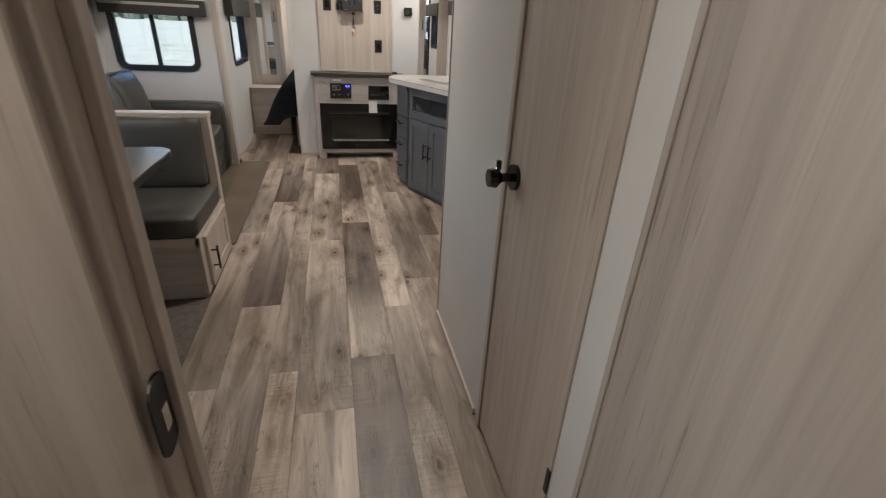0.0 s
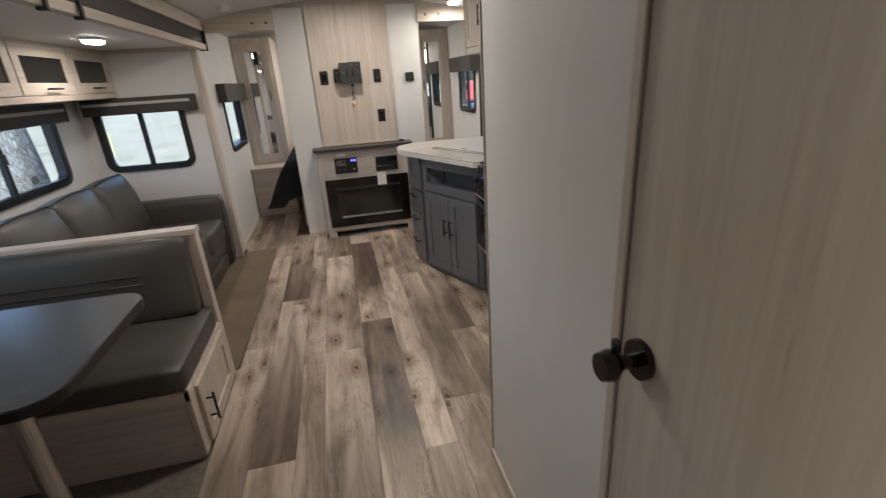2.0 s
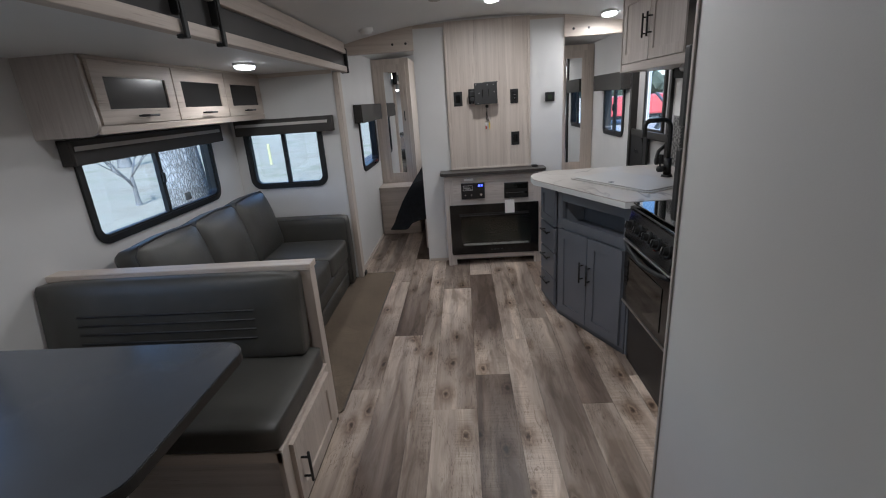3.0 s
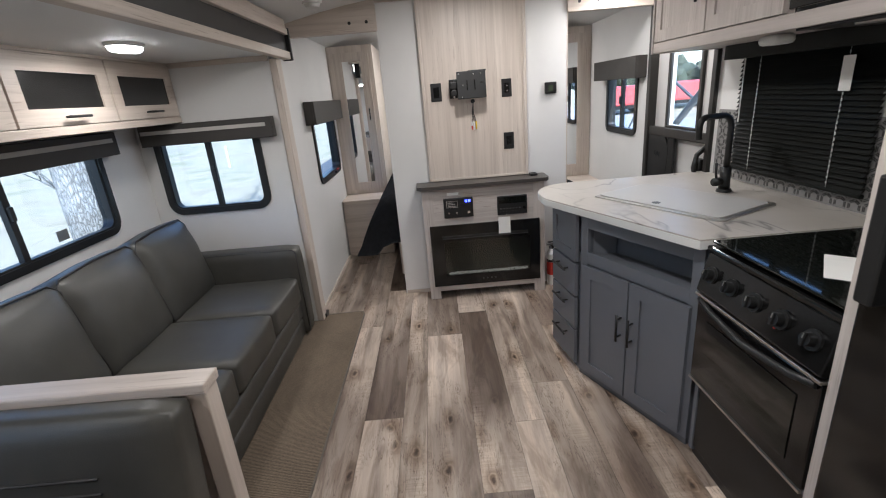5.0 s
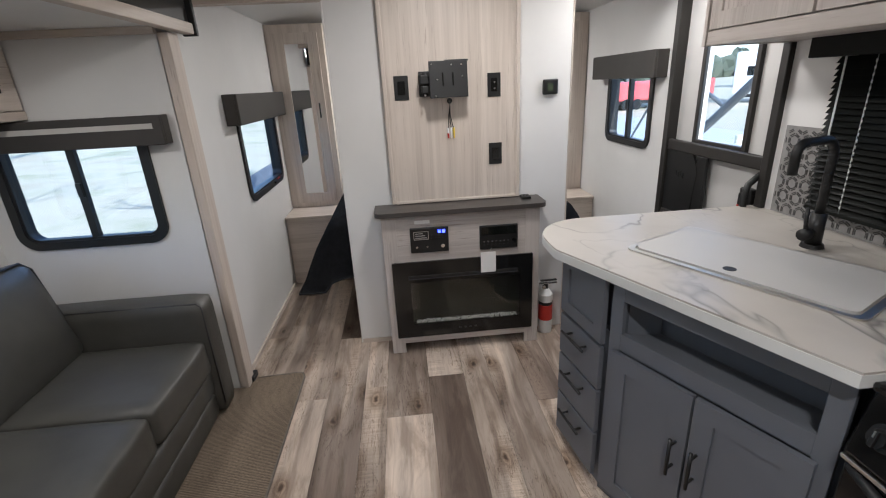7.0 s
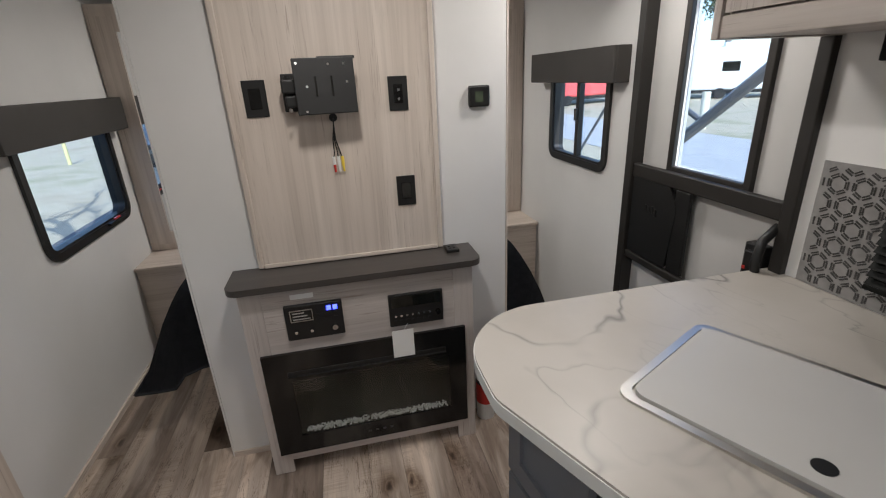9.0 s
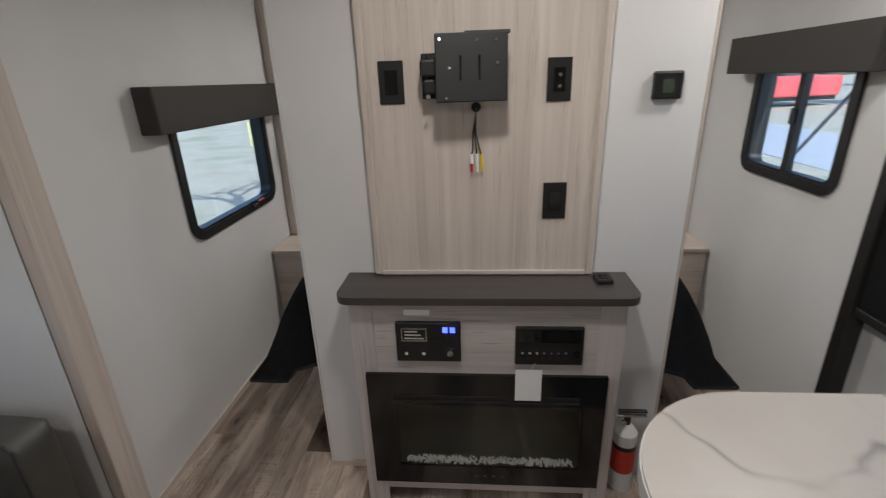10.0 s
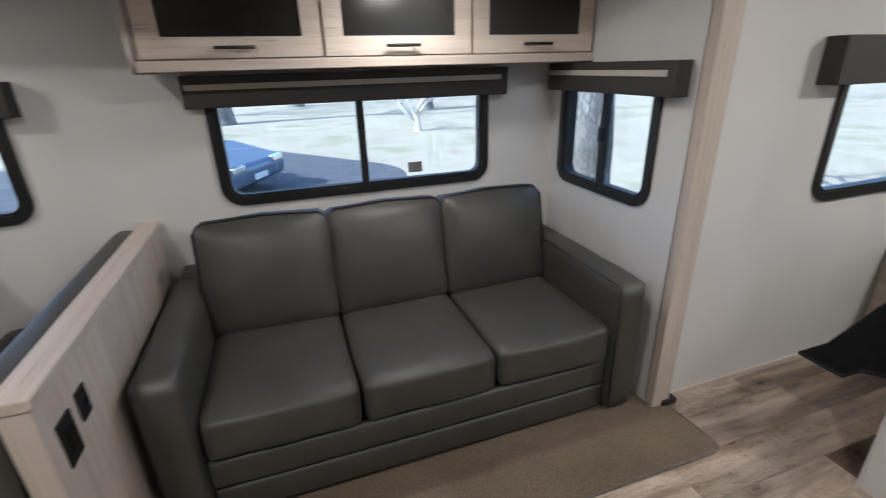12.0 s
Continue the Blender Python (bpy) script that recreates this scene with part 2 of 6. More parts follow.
M_WHITECAS = plain("white_casing_vinyl", (0.74, 0.735, 0.72), 0.5, vary=0.03, scale=3)
M_GREYY = wood("greyed_oak_lengthwise", (0.56, 0.51, 0.47), (0.43, 0.385, 0.355), "y")
M_DARKPANE = plain("smoked_pane", (0.012, 0.012, 0.012), 0.22, vary=0.2)
M_EDGE = plain("pale_counter_edge", (0.66, 0.66, 0.64), 0.35, vary=0.05)
M_SINK = plain("sink_cover_grey", (0.47, 0.46, 0.44), 0.45, vary=0.03, scale=3)
M_STEEL = plain("brushed_steel", (0.56, 0.54, 0.51), 0.34, 1.0, vary=0.08)
M_CHROME = plain("chrome", (0.75, 0.75, 0.75), 0.12, 1.0, vary=0.03)
M_MANTEL = wood("dark_grey_mantel", (0.075, 0.066, 0.06), (0.045, 0.040, 0.037), "x", 0.4)
M_TABLE = plain("slate_table_laminate", (0.050, 0.056, 0.066), 0.24, vary=0.10, scale=3, grain=0.04, grain_scale=500, spec=0.8)
M_RUG = rug_mat()
M_DARKCARPET = plain("grey_brown_carpet", (0.17, 0.15, 0.13), 0.95, vary=0.2, scale=40, grain=0.8, grain_scale=400, spec=0.1)
M_BED = plain("charcoal_bedspread", (0.020, 0.021, 0.024), 0.9, vary=0.2, scale=30, grain=0.5, grain_scale=380, spec=0.2)
M_GLASS = glass_mat("window_glass", (0.80, 0.87, 0.94))
M_LAMP = glow("lamp_diffuser", (1.0, 0.93, 0.82), 4.5)
M_BLUE = glow("blue_digits", (0.01, 0.03, 1.0), 1.8)
M_PAPER = plain("white_paper", (0.78, 0.77, 0.74), 0.8, vary=0.04)
M_WHITE = plain("white_plastic", (0.72, 0.72, 0.70), 0.4, vary=0.03)
M_REDP = plain("red_paint", (0.55, 0.035, 0.025), 0.4, vary=0.08)
M_YEL = plain("yellow_plastic", (0.75, 0.55, 0.05), 0.4)
M_SPLASH = plain("backsplash_pale_grey", (0.235, 0.227, 0.222), 0.4, vary=0.14, scale=30)
M_SPLASHD = plain("backsplash_dark_grey", (0.045, 0.044, 0.043), 0.4, vary=0.2, scale=25)
M_TRIMB = plain("dark_bronze_trim", (0.018, 0.016, 0.014), 0.45, vary=0.15)
M_DOORG = plain("door_light_grey", (0.50, 0.49, 0.475), 0.5, vary=0.03)
M_MIRROR = plain("mirror_silver", (0.86, 0.87, 0.87), 0.02, 1.0, vary=0.005)
M_CRYST = plain("clear_crystals", (0.86, 0.87, 0.87), 0.12, vary=0.3, scale=60)
M_SLAT = plain("black_blind_slat", (0.005, 0.006, 0.005), 0.6, vary=0.2, spec=0.2)
M_FRINT = plain("firebox_dark", (0.035, 0.036, 0.032), 0.18, vary=0.3, scale=5)


# ---- mesh helpers ----
def box(bm, x0, x1, y0, y1, z0, z1, bev=0.0, m=None, seg=2):
    r = bmesh.ops.create_cube(bm, size=1.0)
    vs = r["verts"]
    for v in vs:
        v.co = Vector((x0 + (v.co.x + 0.5) * (x1 - x0), y0 + (v.co.y + 0.5) * (y1 - y0), z0 + (v.co.z + 0.5) * (z1 - z0)))
    if bev:
        es = list({e for v in vs for e in v.link_edges})
        r = bmesh.ops.bevel(bm, geom=es, offset=bev, segments=seg, affect="EDGES", profile=0.5, clamp_overlap=True)
        vs = list({v for f in r["faces"] for v in f.verts} | {v for v in vs if v.is_valid})
    if m is not None:
        bmesh.ops.transform(bm, matrix=m, verts=vs)
    return bm


def cyl(bm, p0, p1, r0, r1=None, seg=16):
    p0, p1 = Vector(p0), Vector(p1)
    d = p1 - p0
    m = Matrix.Translation((p0 + p1) / 2) @ d.to_track_quat("Z", "Y").to_matrix().to_4x4()
    bmesh.ops.create_cone(bm, cap_ends=True, segments=seg, radius1=r0, radius2=r0 if r1 is None else r1, depth=d.length, matrix=m)
    return bm


def prism(bm, pts, z0, z1, m=None):
    """A flat outline raised from z0 to z1."""
    lo = [bm.verts.new((x, y, z0)) for x, y in pts]
    hi = [bm.verts.new((x, y, z1)) for x, y in pts]
    bm.faces.new(lo[::-1])
    bm.faces.new(hi)
    for i in range(len(pts)):
        j = (i + 1) % len(pts)
        bm.faces.new((lo[i], lo[j], hi[j], hi[i]))
    if m is not None:
        bmesh.ops.transform(bm, matrix=m, verts=lo + hi)
    bmesh.ops.recalc_face_normals(bm, faces=bm.faces)
    return bm


def rounded(pts_radius, seg=8):
    """A closed outline with its corners rounded: (x, y, radius) corner by corner."""
    out, n = [], len(pts_radius)
    for i in range(n):
        p = Vector(pts_radius[i][:2])
        a, b = Vector(pts_radius[i - 1][:2]) - p, Vector(pts_radius[(i + 1) % n][:2]) - p
        r = pts_radius[i][2]
        if r <= 0:
            out.append(tuple(p))
            continue
        ang = a.angle(b)
        t = r / math.tan(ang / 2)
        a.normalize(), b.normalize()
        c = p + (a + b).normalized() * (r / math.sin(ang / 2))
        s, e = p + a * t - c, p + b * t - c
        turn = s.angle_signed(e)
        for k in range(seg + 1):
            q = s.copy()
            q.rotate(Matrix.Rotation(-turn * k / seg, 2))
            out.append(tuple(c + q))
    return out


def soft_box(bm, x0, x1, y0, y1, z0, z1, r, bulge=(0, 0, 0), m=None, cuts=7, ripple=0.0):
    """A stuffed cushion: a box with round edges and faces that swell."""
    b2 = bmesh.new()
    bmesh.ops.create_cube(b2, size=2.0)
    bmesh.ops.subdivide_edges(b2, edges=b2.edges[:], cuts=cuts, use_grid_fill=True)
    h = Vector(((x1 - x0) / 2, (y1 - y0) / 2, (z1 - z0) / 2))
    c = Vector(((x1 + x0) / 2, (y1 + y0) / 2, (z1 + z0) / 2))
    for v in b2.verts:
        u = v.co.copy()
        # crowd the rows of vertices towards the edges
        w = Vector([math.copysign(abs(k) ** 0.75, k) for k in u])
        p = Vector((w.x * h.x, w.y * h.y, w.z * h.z))
        q = Vector([max(-(h[i] - r), min(h[i] - r, p[i])) for i in range(3)])
        d = p - q
        if d.length > 1e-9:
            p = q + d.normalized() * r
        for i in range(3):
            j, k = (i + 1) % 3, (i + 2) % 3
            f = max(0, 1 - w[j] ** 2) * max(0, 1 - w[k] ** 2)
            p[i] += bulge[i] * f * w[i] ** 3
        if ripple:
            nz = noise.noise_vector((p + c) * 7.0)
            p += nz * ripple
        v.co = c + p
    if m is not None:
        bmesh.ops.transform(b2, matrix=m, verts=b2.verts)
    me = bpy.data.meshes.new("t")
    for f in b2.faces:
        f.smooth = True
    b2.to_mesh(me)
    bm.from_mesh(me)
    b2.free()
    bpy.data.meshes.remove(me)
    return bm


def tube(bm, pts, r, seg=10):
    """A bent rod through the points."""
    pts = [Vector(p) for p in pts]
    rings = []
    for i, p in enumerate(pts):
        d = (pts[min(i + 1, len(pts) - 1)] - pts[max(i - 1, 0)]).normalized()
        q = d.to_track_quat("Z", "Y")
        rings.append([bm.verts.new(p + q @ Vector((r * math.cos(2 * math.pi * k / seg), r * math.sin(2 * math.pi * k / seg), 0))) for k in range(seg)])
    # keep each ring lined up with the last one
    for i in range(1, len(rings)):
        a, b = rings[i - 1], rings[i]
        best = min(range(seg), key=lambda s: sum((a[k].co - b[(k + s) % seg].co).length for k in range(seg)))
        rings[i] = b[best:] + b[:best]
    for a, b in zip(rings, rings[1:]):
        for k in range(seg):
            f = bm.faces.new((a[k], a[(k + 1) % seg], b[(k + 1) % seg], b[k]))
            f.smooth = True
    bm.faces.new(rings[0][::-1])
    bm.faces.new(rings[-1])
    bmesh.ops.recalc_face_normals(bm, faces=bm.faces)
    return bm


def mesh_from(bm, name, smooth=False):
    me = bpy.data.meshes.new(name)
    if smooth:
        for f in bm.faces:
            f.smooth = True
    bm.to_mesh(me)
    bm.free()
    return me


BASE = {}


def thing(name, at, label, category, group="", kind=""):
    ob = new(name)
    ob.empty_display_size = 0.05
    ob.location = at
    BASE[ob.name] = Vector(at)
    return tagged(ob, label, category, group, kind)


def part(name, bm, material, parent, label="", smooth=False):
    """One mesh, given in world places, under a thing or a part."""
    o = BASE[parent.name]
    bmesh.ops.translate(bm, vec=-o, verts=bm.verts)
    ob = new(name, mesh_from(bm, name, smooth))
    ob.data.materials.append(material)
    ob.parent = parent
    BASE[ob.name] = o
    if label:
        ob["label"] = label
    return ob


def solo(name, bm, material, label, category, kind="", group="", smooth=False):
    """A thing that is one mesh; its origin lies at the middle of its foot."""
    cs = [v.co for v in bm.verts]
    o = Vector(((min(c.x for c in cs) + max(c.x for c in cs)) / 2, (min(c.y for c in cs) + max(c.y for c in cs)) / 2, min(c.z for c in cs)))
    bmesh.ops.translate(bm, vec=-o, verts=bm.verts)
    ob = new(name, mesh_from(bm, name, smooth))
    ob.location = o
    ob.data.materials.append(material)
    BASE[ob.name] = o
    return tagged(ob, label, category, group, kind)


def B(*a, **k):
    return box(bmesh.new(), *a, **k)


def wall(name, axis, at, thick, u0, u1, z0, z1, holes, material, label):
    """A wall with openings. axis 'x': stands across x at 'at', runs along y. Thick may be negative."""
    us = sorted({u0, u1, *[h[0] for h in holes], *[h[1] for h in holes]})
    zs = sorted({z0, z1, *[h[2] for h in holes], *[h[3] for h in holes]})
    us, zs = [u for u in us if u0 <= u <= u1], [z for z in zs if z0 <= z <= z1]

    def solid(i, j):
        if not (0 <= i < len(us) - 1 and 0 <= j < len(zs) - 1):
            return False
        u, z = (us[i] + us[i + 1]) / 2, (zs[j] + zs[j + 1]) / 2
        return not any(h[0] < u < h[1] and h[2] < z < h[3] for h in holes)

    bm = bmesh.new()
    made = {}

    def vert(i, j, s):
        if (i, j, s) not in made:
            w = at + s * thick
            made[i, j, s] = bm.verts.new((w, us[i], zs[j]) if axis == "x" else (us[i], w, zs[j]))
        return made[i, j, s]

    for i in range(len(us) - 1):
        for j in range(len(zs) - 1):
            if not solid(i, j):
                continue
            for s in (0, 1):
                bm.faces.new([vert(a, b, s) for a, b in ((i, j), (i + 1, j), (i + 1, j + 1), (i, j + 1))])
            for (a, b), (c, d), n in (((i, j), (i + 1, j), (i, j - 1)), ((i, j + 1), (i + 1, j + 1), (i, j + 1)),
                                      ((i, j), (i, j + 1), (i - 1, j)), ((i + 1, j), (i + 1, j + 1), (i + 1, j))):
                if not solid(*n):
                    bm.faces.new((vert(a, b, 0), vert(c, d, 0), vert(c, d, 1), vert(a, b, 1)))
    bmesh.ops.recalc_face_normals(bm, faces=bm.faces)
    return solo(name, bm, material, label, "wall", "structure")


def ring(bm, outer, inner, d0, d1, place):
    """A frame between two outlines with as many points, from depth d0 to d1."""
    n = len(outer)
    vs = [[bm.verts.new(place(u, z, d)) for u, z in o] for o, d in ((outer, d0), (outer, d1), (inner, d1), (inner, d0))]
    for a, b in zip(vs, vs[1:] + vs[:1]):
        for k in range(n):
            bm.faces.new((a[k], a[(k + 1) % n], b[(k + 1) % n], b[k]))
    bmesh.ops.recalc_face_normals(bm, faces=bm.faces)
    return bm


def window(name, axis, at, inward, u0, u1, z0, z1, label, slider=True, rad=0.085, latch_u=None):
    """A rounded sliding window in a black frame; inward is +1 or -1 along the axis."""
    def place(u, z, d):
        w = at + inward * d
        return (w, u, z) if axis == "x" else (u, w, z)
    ob = thing(name, place((u0 + u1) / 2, z0, 0), label, "window", kind="structure")

    def outline(g, r):
        return rounded([(u0 + g, z0 + g, r), (u1 - g, z0 + g, r), (u1 - g, z1 - g, r), (u0 + g, z1 - g, r)], 8)
    part("window_frame", ring(bmesh.new(), outline(0, rad), outline(0.036, rad - 0.032), -0.06, 0.014, place), M_BLACK, ob)
    part("inner_lip", ring(bmesh.new(), outline(0.03, rad - 0.02), outline(0.046, rad - 0.04), -0.03, 0.006, place), M_BLACKM, ob)

    def slab(a, b, c, d, e, f):
        p, q = place(a, c, e), place(b, d, f)
        return B(*sorted((p[0], q[0])), *sorted((p[1], q[1])), *sorted((p[2], q[2])))
    mid = (u0 + u1) / 2
    if slider:
        part("meeting_stile", slab(mid - 0.016, mid + 0.016, z0 + 0.04, z1 - 0.04, -0.022, 0.004), M_BLACK, ob)
        part("latch", slab(mid - 0.010, mid + 0.010, (z0 + z1) / 2 - 0.03, (z0 + z1) / 2 + 0.03, 0.005, 0.018), M_BLACK, ob)
        panes = ((u0 + 0.04, mid, -0.026), (mid, u1 - 0.04, -0.036))
    else:
        part("latch", slab(u0 + (u1 - u0) * 0.62, u0 + (u1 - u0) * 0.86, z0 + 0.020, z0 + 0.034, 0.015, 0.030), M_BLACKM, ob)
        part("red_release", slab(u0 + (u1 - u0) * 0.70, u0 + (u1 - u0) * 0.78, z0 + 0.036, z0 + 0.044, 0.016, 0.026), M_REDP, ob)
        panes = ((u0 + 0.04, u1 - 0.04, -0.03),)
    for a, b, d in panes:
        g = part("pane", slab(a, b, z0 + 0.03, z1 - 0.03, d, d + 0.004), M_GLASS, ob)
        g.visible_shadow = False
    return ob


def handle(parent, p, along, out, length=0.11):
    """A black bar pull on two posts."""
    p, a, o = Vector(p), Vector(along).normalized(), Vector(out).normalized()
    bm = bmesh.new()
    cyl(bm, p - a * length / 2 + o * 0.03, p + a * length / 2 + o * 0.03, 0.0055, seg=10)
    for s in (-1, 1):
        cyl(bm, p + a * s * length * 0.33 - o * 0.001, p + a * s * length * 0.33 + o * 0.03, 0.0045, seg=8)
    return part("handle", bm, M_BLACKM, parent, "matt black bar handle", smooth=True)


def panel_door(name, parent, p, u, v, w, h, material, out, rail=0.055, inset=0.008, thick=0.018, centre=None):
    """A framed door leaf: p its lower corner, u across, v up, out its outward normal."""
    p, u, v, o = Vector(p), Vector(u).normalized(), Vector(v).normalized(), Vector(out).normalized()
    m = Matrix((u, v, o)).transposed().to_4x4()
    m.translation = p
    bm = ring(bmesh.new(), [(0, 0), (w, 0), (w, h), (0, h)], [(rail, rail), (w - rail, rail), (w - rail, h - rail), (rail, h - rail)], 0.001, thick,
              lambda a, c, d: m @ Vector((a, c, d)))
    leaf = part(name, bm, material, parent)
    part("panel", box(bmesh.new(), rail - 0.003, w - rail + 0.003, rail - 0.003, h - rail + 0.003, 0.001, thick - inset, m=m), centre or material, leaf)
    return leaf


# ---- large structure ----
XL, XR, SB, SF, SN = -0.50, 1.957, -1.39, 4.64, 0.82   # side walls, slide-out back, far and near ends
YF, YB, GROUND = 7.0, -1.8, -0.75
W1 = (3.02, 4.27, 0.86, 1.37)
W2 = (-1.30, -0.65, 0.845, 1.37)
W3 = (1.15, 2.36, 0.88, 1.37)
LW = (5.335, 6.17, 0.835, 1.40)
RW = (5.25, 5.86, 1.02, 1.54)
KW = (3.36, 4.02, 1.0, 1.5)
ED = (4.29, 5.05, -0.02, 1.93)


def hole(w, g=0.03):
    return (w[0] + g, w[1] - g, w[2] + g, w[3] - g)


def arch(x):
    return 2.085 - 0.095 * (x - 0.73) ** 2


floor = solo("floor", B(XL - 0.06, XR + 0.06, YB - 0.06, YF + 0.06, -0.12, -0.004), plain("subfloor", (0.08, 0.06, 0.045), 0.7), "printed vinyl plank floor in greys and browns", "floor", "structure")
slide_floor = solo("slide_floor", B(SB - 0.05, XL - 0.061, SN - 0.05, SF + 0.05, -0.08, 0.0), M_DARKCARPET, "grey-brown carpet under the dinette and sofa", "floor", "structure")
solo("slide_carpet", B(XL - 0.06, -0.195, SN + 0.02, 2.74, -0.003, 0.006), M_DARKCARPET, "grey-brown carpet strip under the dinette", "carpet", "structure")

bm = bmesh.new()
N = 16
prof = [(XL - 0.06 + (XR - XL + 0.12) * i / N) for i in range(N + 1)]
for ya, yb in ((YB - 0.06, YF + 0.06),):
    rows_ = [[bm.verts.new((x, y, arch(x) + dz)) for x in prof] for y, dz in ((ya, 0), (yb, 0), (yb, 0.06), (ya, 0.06))]
    for a, b in zip(rows_, rows_[1:] + rows_[:1]):
        for i in range(N):
            bm.faces.new((a[i], a[i + 1], b[i + 1], b[i]))
    for k in (0, N):
        bm.faces.new([r[k] for r in rows_])
bmesh.ops.recalc_face_normals(bm, faces=bm.faces)
solo("ceiling", bm, M_CEIL, "white vinyl ceiling with a shallow arch", "ceiling", "structure")

wall("wall_left", "x", XL, -0.06, YB, YF, -0.05, 1.99, [(SN, 4.70, -0.1, 1.90), hole(LW)], M_WALL, "white textured vinyl side wall")
wall("wall_right", "x", XR, 0.06, YB, YF, -0.05, 1.99, [hole(RW), hole(KW), (ED[0], ED[1], 0.0, ED[3])], M_WALL, "white textured vinyl side wall with the entry door")
wall("wall_front", "y", YF, 0.06, XL - 0.06, XR + 0.06, -0.05, 2.11, [], M_WALL, "white end wall behind the bed")
wall("wall_back", "y", YB, -0.06, XL - 0.06, XR + 0.06, -0.05, 2.11, [], M_WALL, "white end wall of the rear room")
wall("wall_slide_back", "x", SB, -0.05, SN - 0.05, SF + 0.05, 0.0, 1.742, [hole(W1), hole(W3)], M_WALL, "white slide-out wall behind the sofa and dinette")
wall("wall_slide_far", "y", SF, 0.05, SB, XL - 0.004, 0.0, 1.742, [hole(W2)], M_WALL, "white slide-out end wall with a window")
wall("wall_slide_near", "y", SN, -0.05, SB, XL - 0.004, 0.0, 1.742, [], M_WALL, "white slide-out end wall beside the dinette")
solo("slide_ceiling", B(SB - 0.05, -0.465, SN - 0.05, SF + 0.05, 1.742, 1.80), M_CEIL, "white slide-out ceiling", "ceiling", "structure")
wall("wall_partition", "y", 0.37, 0.05, XL, 0.93, 0.0, 2.10, [(0.255, 0.90, -0.1, 1.93)], M_WALL, "white partition around the rear doorway")
wall("wall_bath", "x", 0.932, 0.035, 0.42, 1.835, 0.0, 2.10, [(0.575, 1.115, -0.1, 1.93)], M_WALL, "white corridor wall beside the bathroom door")
wall("wall_bath_side", "y", 1.80, 0.035, 0.967, XR, 0.0, 2.05, [], M_WALL, "white wall between bathroom and fridge")
wall("wall_bath_rear", "y", 0.37, 0.05, 0.93, XR, 0.0, 2.05, [], M_WALL, "white wall behind the bathroom")
wall("wall_bulkhead", "y", 5.0, 0.06, 0.114, 1.348, 0.0, 2.11, [], M_WALL, "white bulkhead wall that carries the television panel")

# cross beams over the two ways into the front bedroom
for nm, x0, x1, zb in (("cross_beam", XL, 0.113, 1.865), ("cross_beam", 1.349, XR, 1.88)):
    bm = B(x0, x1, 4.975, 5.035, zb, 2.09)
    ob = solo(nm, bm, M_WOODX, "pale oak beam over the bedroom entrance", "beam", "structure")
    for k in (0.72, 0.9) if x0 < 0 else (0.12, 0.32):
        x = x0 + (x1 - x0) * k
        part("screw_cover", cyl(bmesh.new(), (x, 4.976, zb + 0.055), (x, 4.970, zb + 0.055), 0.010), M_BLACK, ob, "black screw cover")

# slide-out fascia
fas = thing("slide_fascia", (-0.44, 2.8, 1.70), "pale oak fascia with a black band along the slide-out edge", "fascia", kind="structure")
part("lower_rail", B(-0.465, -0.418, SN, 4.80, 1.722, 1.766, 0.004), M_WOODY, fas)
part("band", B(-0.46, -0.435, SN, 4.80, 1.766, 1.860), plain("black_brown_band", (0.022, 0.02, 0.019), 0.5), fas, "black-brown inset band")
part("upper_rail", B(-0.46, -0.412, SN, 4.80, 1.860, 1.895, 0.004), M_WOODY, fas)
part("top_trim", B(-0.50, -0.42, SN, 4.80, 1.895, 1.945, 0.003), M_WOODY, fas)
part("end_cap", B(-0.47, -0.408, 4.80, 4.822, 1.716, 1.90, 0.004), M_BLACK, fas, "black end cap")
for y in (2.50, 2.755):
    bm = B(-0.435, -0.405, y - 0.016, y + 0.016, 1.78, 1.88, 0.003)
    box(bm, -0.411, -0.399, y - 0.012, y + 0.012, 1.715, 1.88, 0.003)
    box(bm, -0.435, -0.399, y - 0.012, y + 0.012, 1.706, 1.719, 0.003)
    part("travel_lock", bm, M_BLACKM, fas, "black metal travel lock")

solo("corner_post", B(-0.512, -0.462, 4.640, 4.730, 0.0, 1.72, 0.004), M_WOODZ, "pale oak corner post of the slide-out", "post", "structure")
solo("post_foot", B(-0.490, -0.452, 4.69, 4.765, 0.0, 0.03, 0.003), M_BLACK, "black rubber seal at the post foot", "seal", "structure")

# coves and skirtings
solo("cove_slide_far", B(SB, -0.51, SF - 0.016, SF - 0.001, 1.712, 1.741), M_WOODX, "thin oak cove under the slide-out ceiling", "trim", "structure")
solo("cove_slide_back", B(SB + 0.001, SB + 0.016, SN, 2.80, 1.712, 1.741), M_WOODY, "thin oak cove under the slide-out ceiling", "trim", "structure")
solo("baseboard_left", B(XL + 0.001, XL + 0.012, 4.74, 6.0, 0.0, 0.028), M_WOODY, "thin oak skirting", "baseboard", "structure")
solo("baseboard_bath", B(0.921, 0.931, 1.16, 1.833, 0.0, 0.025), M_WOODY, "thin oak skirting", "baseboard", "structure")
solo("baseboard_bulkhead", B(0.114, 0.298, 4.99, 4.999, 0.0, 0.025), M_WOODX, "thin oak skirting", "baseboard", "structure")
solo("bath_wall_end", B(0.928, 0.97, 1.836, 1.846, 0.0, 2.05, 0.002), M_GREYZ, "pale oak edge strip on the wall end", "trim", "structure")
solo("bulkhead_edge", B(1.349, 1.356, 4.998, 5.062, 0.0, 1.88), M_WOODZ, "thin oak edge strip", "trim", "structure")
solo("bulkhead_edge", B(0.106, 0.113, 4.998, 5.062, 0.0, 1.865), M_WALL, "thin white edge strip", "trim", "structure")
